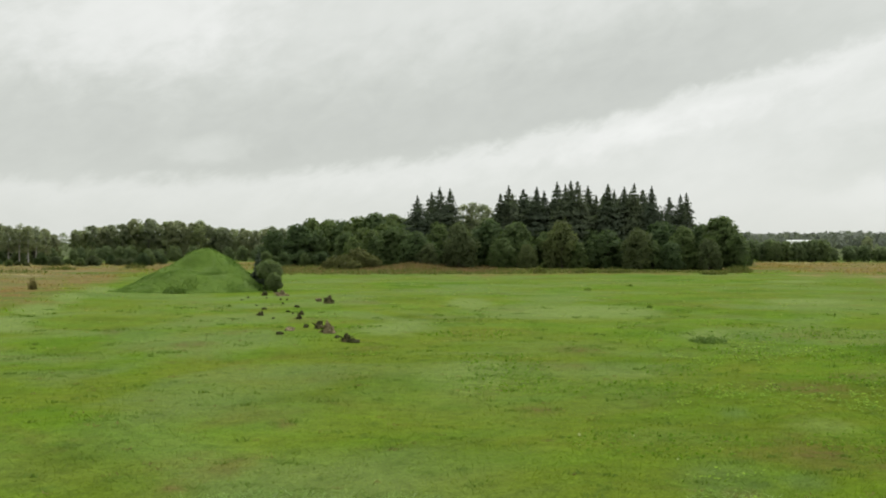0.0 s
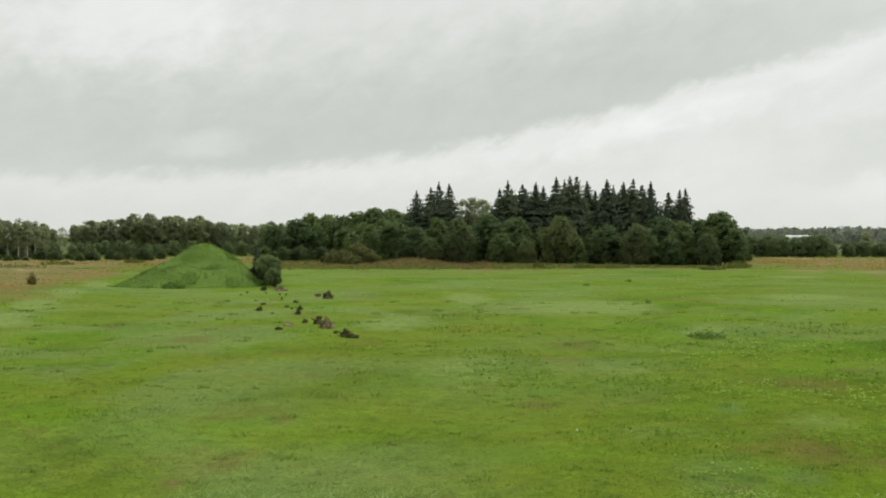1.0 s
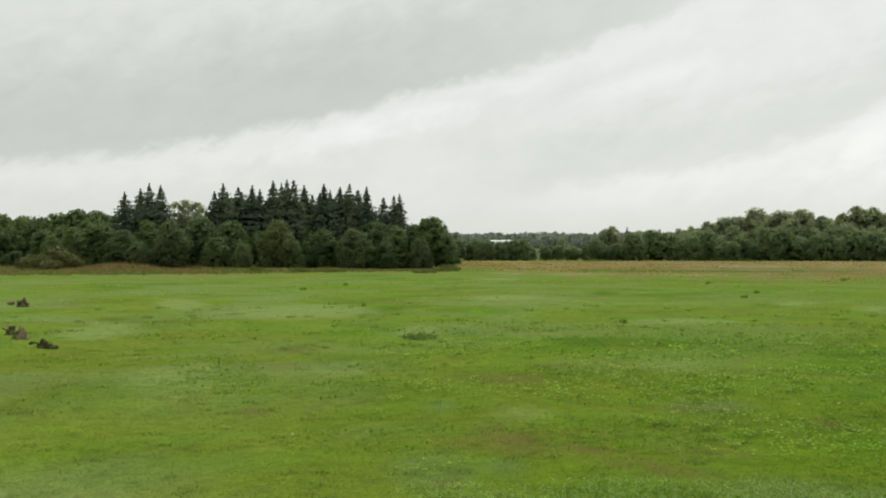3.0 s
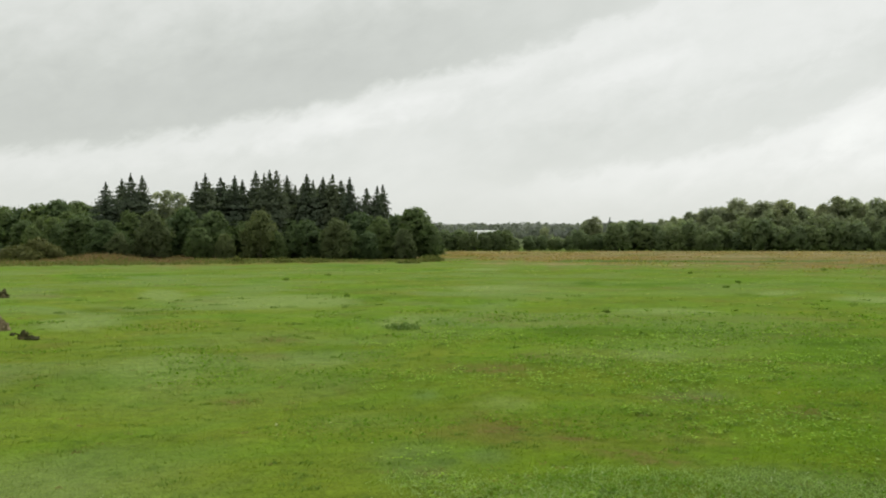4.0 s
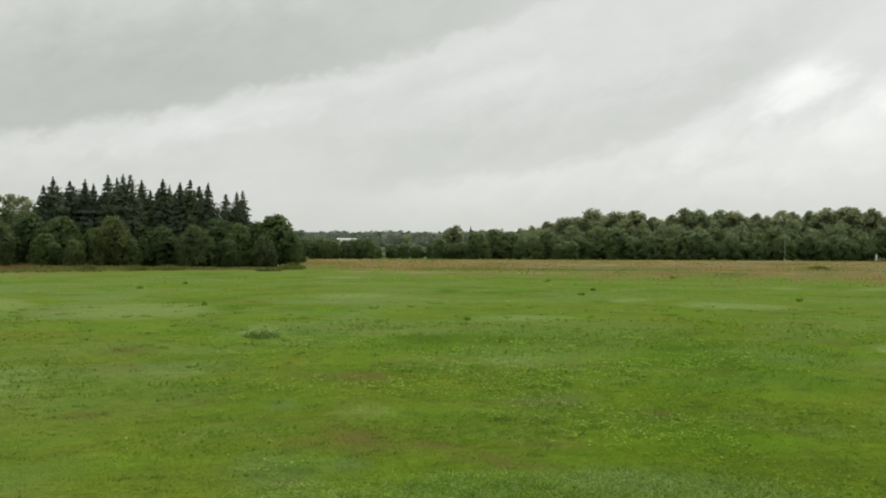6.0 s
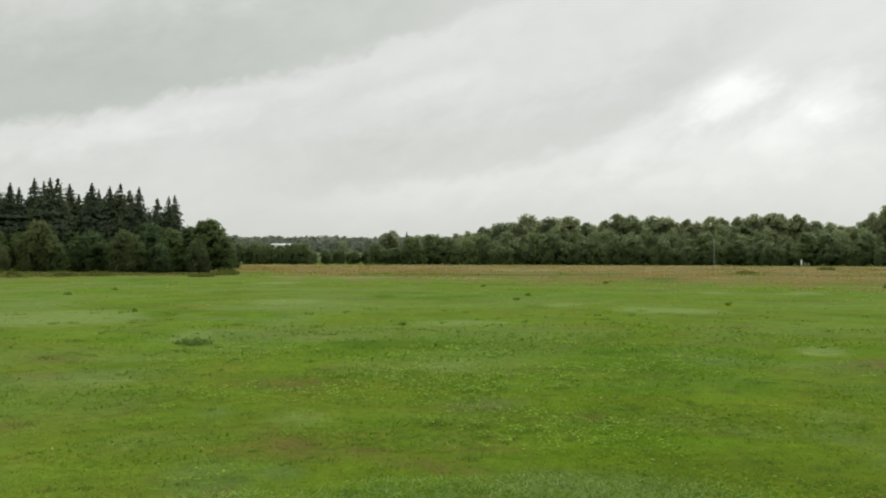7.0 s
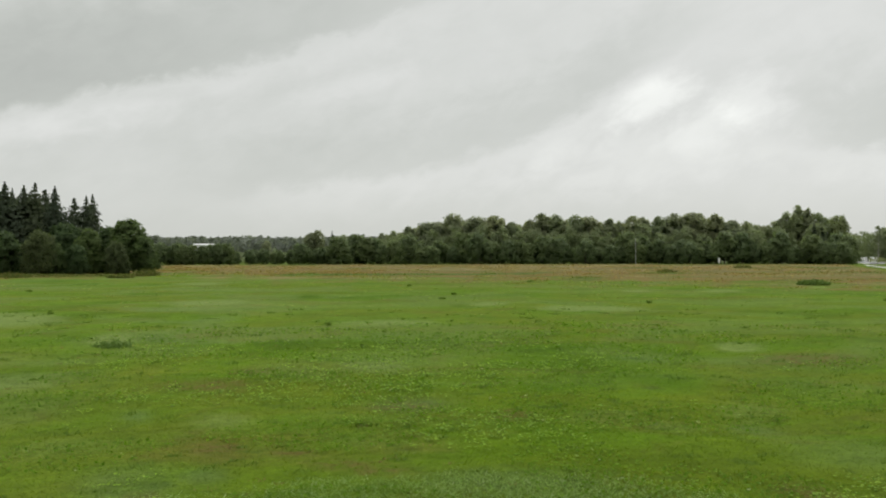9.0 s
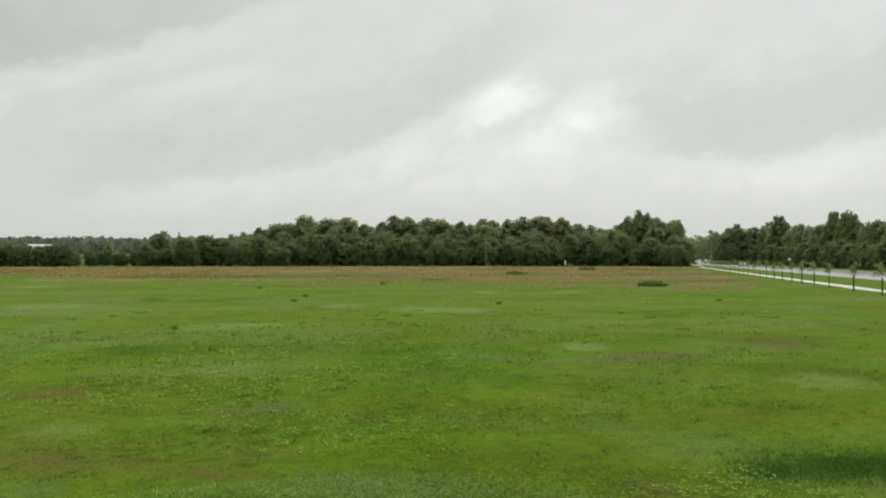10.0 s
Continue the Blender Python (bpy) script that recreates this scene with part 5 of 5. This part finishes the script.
def stump(r, w, h, lean, wood, label):
    """A torn-out stump: a ragged trunk with flared roots."""
    root = new("tree_stump")
    sides, rings = 14, 7
    phase = r.uniform(0, 6, 3)
    vs, fs = [], []
    for i in range(rings):
        f = i / (rings - 1)
        for k in range(sides):
            a = 2 * math.pi * k / sides
            flare = 0.29 + 0.20 * (1 - f) ** 2.2
            ridge = 1 + 0.16 * math.sin(5 * a + phase[0]) * (1 - 0.4 * f) + 0.10 * math.sin(9 * a + phase[1])
            top = h * (0.84 + 0.22 * math.sin(a + phase[2]) + 0.08 * math.sin(4 * a) + 0.12 * r.uniform(-1, 1)) if i == rings - 1 else h * f * 0.82
            rad = w * flare * ridge * r.uniform(0.92, 1.08) * (0.86 if i == rings - 1 else 1)
            vs.append((rad * math.cos(a) + lean * f * w, rad * math.sin(a), top - 0.05))
    for i in range(rings - 1):
        for k in range(sides):
            k2 = (k + 1) % sides
            fs.append((i * sides + k, i * sides + k2, (i + 1) * sides + k2, (i + 1) * sides + k))
    # hollow, rotten heart
    o = len(vs)
    for k in range(sides):
        a = 2 * math.pi * k / sides
        vs.append((w * 0.14 * math.cos(a) + lean * w, w * 0.14 * math.sin(a), h * 0.55))
    for k in range(sides):
        k2 = (k + 1) % sides
        fs.append(((rings - 1) * sides + k, (rings - 1) * sides + k2, o + k2, o + k))
    vs.append((lean * w, 0, h * 0.5))
    for k in range(0, sides, 2):
        fs.append((o + k, o + (k + 1) % sides, o + (k + 2) % sides, len(vs) - 1))
    child("trunk", mesh_of("trunk", vs, fs, wood), root)
    for k in range(int(r.integers(5, 8))):
        a = r.uniform(0, 2 * math.pi)
        reach = w * r.uniform(0.45, 0.85)
        rise = h * r.uniform(-0.05, 0.3) if r.random() < 0.75 else h * r.uniform(0.4, 0.8)
        pts = [(0.2 * w * math.cos(a), 0.2 * w * math.sin(a), 0.28 * h), (0.6 * reach * math.cos(a + 0.2), 0.6 * reach * math.sin(a + 0.2), 0.24 * h + 0.4 * rise),
               (reach * math.cos(a), reach * math.sin(a), max(0.0, rise))]
        v, f = tube(pts, [w * 0.10, w * 0.07, w * 0.02], 6)
        child("root", mesh_of("root", v, f, wood, True), root)
    # splinters standing up from the break
    for k in range(int(r.integers(1, 3))):
        a = r.uniform(0, 2 * math.pi)
        foot = np.array([0.24 * w * math.cos(a) + lean * w, 0.24 * w * math.sin(a), 0.6 * h])
        peak = foot + np.array([r.normal() * 0.10 * w, r.normal() * 0.10 * w, h * r.uniform(0.25, 0.5)])
        v, f = tube([foot, (foot + peak) / 2 + r.normal(size=3) * 0.03 * w, peak], [w * 0.11, w * 0.08, w * 0.03], 5)
        child("splinter", mesh_of("splinter", v, f, wood, True), root)
    return tagged(root, label, "tree stump", "stumps on the meadow")


sr = np.random.default_rng(31)
# bearing, distance, width, height
for b, d, w, h in [(-6.83, 38.5, 0.62, 0.5), (-7.4, 41.8, 0.46, 0.38), (-5.79, 34.5, 0.36, 0.36), (-6.85, 61.9, 0.72, 0.56), (-8.46, 50.8, 0.34, 0.3), (-8.6, 47, 0.36, 0.28), (-10.82, 50.3, 0.42, 0.26), (-9.61, 74.9, 0.85, 0.44)]:
    pale = w in (0.62, 0.85)
    label = "torn-out weathered brown tree stump with ragged roots" if pale else "torn-out dark mossy tree stump with ragged roots"
    stand(stump(sr, w, h, sr.uniform(-0.15, 0.15), GREYROOT if pale else ROOT, label), b, d, sr.uniform(0, 360))
for b, d, w, h in [(-5.34, 34.3, 0.42, 0.14), (-7.42, 65, 0.5, 0.24), (-9.13, 41, 0.58, 0.12), (-9.71, 38.7, 0.26, 0.1), (-10.62, 56.2, 0.34, 0.12), (-10.58, 77, 0.45, 0.36), (-9.23, 54, 0.36, 0.1), (-8.7, 57.7, 0.28, 0.12),
                   (-8.17, 42.8, 0.25, 0.12), (-8.94, 52, 0.14, 0.09), (-9.66, 68.6, 0.16, 0.1), (-9.28, 68.1, 0.16, 0.1), (-9.52, 61.4, 0.17, 0.1), (-11.54, 71.8, 0.2, 0.1), (-11.06, 59.3, 0.2, 0.06), (-11.92, 68.6, 0.22, 0.08), (-10.48, 70.7, 0.25, 0.08),
                   (-7.11, 39.1, 0.22, 0.12), (-6.35, 35.9, 0.2, 0.1), (-10.09, 47.8, 0.2, 0.06)]:
    stand(lump(sr, w, h, GREYROOT if w >= 0.5 else EARTH if h < 0.2 else ROOT, "root_clod", "dark clod of earth and roots on the turf", "clod"), b, d, sr.uniform(0, 360))

# ---------------------------------------------------------------- along the road


def box(bm, x0, x1, y0, y1, z0, z1, bevel=0.0):
    vs = [bm.verts.new(p) for p in [(x0, y0, z0), (x1, y0, z0), (x1, y1, z0), (x0, y1, z0), (x0, y0, z1), (x1, y0, z1), (x1, y1, z1), (x0, y1, z1)]]
    fs = [bm.faces.new([vs[i] for i in q]) for q in [(3, 2, 1, 0), (4, 5, 6, 7), (0, 1, 5, 4), (1, 2, 6, 5), (2, 3, 7, 6), (3, 0, 4, 7)]]
    if bevel:
        bmesh.ops.bevel(bm, geom=list({e for f in fs for e in f.edges}), offset=bevel, segments=2, affect="EDGES")
    return bm


def sapling(r):
    root = new("sapling")
    v, f = tube([(0, 0, -0.2), (0.01, 0, 0.9), (-0.02, 0.02, 2.0), (0.02, 0, 2.75)], [0.035, 0.03, 0.022, 0.006], 6)
    child("trunk", mesh_of("trunk", v, f, BARK, True), root)
    for sgn in (-1, 1):
        bm = box(bmesh.new(), sgn * 0.10 - 0.035, sgn * 0.10 + 0.035, -0.04, 0.04, -0.3, 1.55, 0.008)
        part("stake", bm, STAKE, root)
    bm = box(bmesh.new(), -0.15, 0.15, -0.052, -0.042, 1.38, 1.46)
    part("tie", bm, STAKE, root)
    lobes = [(r.normal() * 0.2, r.normal() * 0.2, 1.72 + 1.0 * k / 7, 0.38 - 0.026 * k) for k in range(8)]
    p, out = crown_points(r, lobes, 420)
    v, f = leaves(r, p, out, 0.07)
    child("crown", mesh_of("crown", v, f, YOUNG), root)
    return tagged(root, "young staked roadside tree with a thin crown", "young tree", "roadside saplings")


saplings = [sapling(wr) for k in range(3)]
for k, along in enumerate([75.5, 87.4, 98.3, 110.3, 119.2, 127.7, 135.6] + [144.1 + 8.5 * j for j in range(20)]):
    p = ROAD_DIR * along + ROAD_NORMAL * -20.6
    m = pose(p[0], p[1], float(land(p[0], p[1])), 0, 0, 34 + wr.uniform(-8, 8)) @ Matrix.Diagonal((1, 1, wr.uniform(0.92, 1.06), 1))
    if k < 3:
        saplings[k].matrix_basis = m
    else:
        copy_thing(saplings[k % 3], m)


def van(length, height, label):
    root = new("van")
    hw = 0.95
    bm = bmesh.new()
    prof = [(-length / 2, 0.35), (-length / 2, height * 0.97), (-length / 2 + 0.15, height), (length / 2 - 1.6, height), (length / 2 - 0.85, height * 0.58), (length / 2 - 0.05, height * 0.48), (length / 2, 0.35)]
    ring = [[bm.verts.new((x, sgn * hw, z)) for x, z in prof] for sgn in (-1, 1)]
    bm.faces.new(ring[0][::-1])
    bm.faces.new(ring[1])
    for k in range(len(prof)):
        k2 = (k + 1) % len(prof)
        bm.faces.new((ring[0][k], ring[0][k2], ring[1][k2], ring[1][k]))
    bmesh.ops.recalc_face_normals(bm, faces=bm.faces[:])
    part("body", bm, WHITE, root)
    for sgn in (-1, 1):
        part("side_window", box(bmesh.new(), length / 2 - 2.3, length / 2 - 1.35, sgn * hw - 0.012, sgn * hw + 0.012, height * 0.58, height * 0.88), GLASS, root)
        for x in (-length / 2 + 0.9, length / 2 - 0.9):
            bm = bmesh.new()
            bmesh.ops.create_cone(bm, cap_ends=True, segments=16, radius1=0.34, radius2=0.34, depth=0.22, matrix=Matrix.Translation((x, sgn * (hw - 0.08), 0.34)) @ Matrix.Rotation(math.pi / 2, 4, "X"))
            part("wheel", bm, TYRE, root)
    return tagged(root, label, "van", "vehicles down the road")


for s, off, ln, ht, lab in [(518, -31.8, 5.6, 2.5, "white panel van standing on the lay-by"), (498, -34.0, 4.4, 1.5, "small white car standing on the lay-by"), (474, -33.0, 6.2, 2.6, "large white van standing on the lay-by"), (446, -31.6, 4.6, 1.6, "white car farther down the lay-by"), (396, -41.5, 4.6, 1.6, "white car far down the wet road")]:
    ob = van(ln, ht, lab)
    p = ROAD_DIR * s + ROAD_NORMAL * off
    ob.matrix_basis = pose(p[0], p[1], float(land(p[0], p[1])) + 0.12, 0, 0, math.degrees(math.atan2(ROAD_DIR[1], ROAD_DIR[0])) + (162 if off > -41 else 0))


def pole(name, height, radius, mat, label, category):
    root = new(name)
    v, f = tube([(0, 0, -0.4), (0, 0, height * 0.5), (0, 0, height)], [radius, radius * 0.9, radius * 0.75], 10)
    child("post", mesh_of("post", v, f, mat, True), root)
    return tagged(root, label, category)


utility = pole("utility_pole", 11.0, 0.12, GREYPOLE, "weathered grey utility pole before the wood", "pole")
part("crossarm", box(bmesh.new(), -0.9, 0.9, -0.07, 0.07, 10.3, 10.45), GREYPOLE, utility)
stand(utility, 45.9, 408, 40)
marker = pole("marker_post", 1.1, 0.06, GREYPOLE, "white marker board on a post by the wood", "marker")
part("board", box(bmesh.new(), -0.42, 0.18, -0.06, 0.0, 0.5, 2.5, 0.01), WHITE, marker, "white board")
part("back_panel", box(bmesh.new(), 0.185, 0.55, -0.05, 0.0, 0.5, 2.0, 0.01), STAKE, marker, "dark side panel")
stand(marker, 50.64, 403, -52)
sign = pole("road_sign", 3.3, 0.04, GREYPOLE, "small white round road sign on a grey post", "road sign")
bm = bmesh.new()
bmesh.ops.create_cone(bm, cap_ends=True, segments=24, radius1=0.42, radius2=0.42, depth=0.03, matrix=Matrix.Translation((0, -0.06, 3.0)) @ Matrix.Rotation(math.pi / 2, 4, "X"))
part("disc", bm, WHITE, sign)
p = ROAD_DIR * 334 + ROAD_NORMAL * -50
sign.matrix_basis = pose(p[0], p[1], 0, 0, 0, -64)
p = ROAD_DIR * 345 + ROAD_NORMAL * -57.0
tagged(put(SALLOWS[2], p[0], p[1], 10, 0.36), "pale roadside bush beyond the road", "bush", "roadside bushes")

# ---------------------------------------------------------------- the far building


def build_house():
    root = new("long_building")
    part("wall", box(bmesh.new(), -8.2, 6.6, -5, 5, -3.0, 4.2), WHITE, root)
    bm = bmesh.new()
    q = [bm.verts.new(p) for p in [(-8.8, -5.5, 4.2), (7.0, -5.5, 4.2), (7.0, 5.5, 4.2), (-8.8, 5.5, 4.2), (-8.2, 0, 4.9), (6.5, 0, 4.9)]]
    for face in [(0, 1, 5, 4), (2, 3, 4, 5), (1, 2, 5), (3, 0, 4), (3, 2, 1, 0)]:
        bm.faces.new([q[i] for i in face])
    part("roof", bm, WHITE, root, "pale low metal roof")
    part("end_wing", box(bmesh.new(), 6.6, 9.0, -4, 4, -3.0, 3.9, 0.02), ROOF, root, "dark end wing")
    part("end_wing", box(bmesh.new(), -10.4, -8.2, -4, 4, -3.0, 4.4, 0.02), ROOF, root, "dark end wing")
    for k in range(6):
        x = -7.2 + 2.3 * k
        w = part("window", box(bmesh.new(), x, x + 1.2, -5.04, -4.9, 2.0, 3.2), WHITE, root)
        part("pane", box(bmesh.new(), x + 0.08, x + 1.12, -5.06, -5.03, 2.08, 3.12), GLASS, w)
    tagged(root, "long low white building among hillside trees", "building")
    x, y = spot(20.53, 666)
    root.matrix_basis = pose(x, y, float(land(x, y)) + 2.45, 0, 0, -20)


build_house()
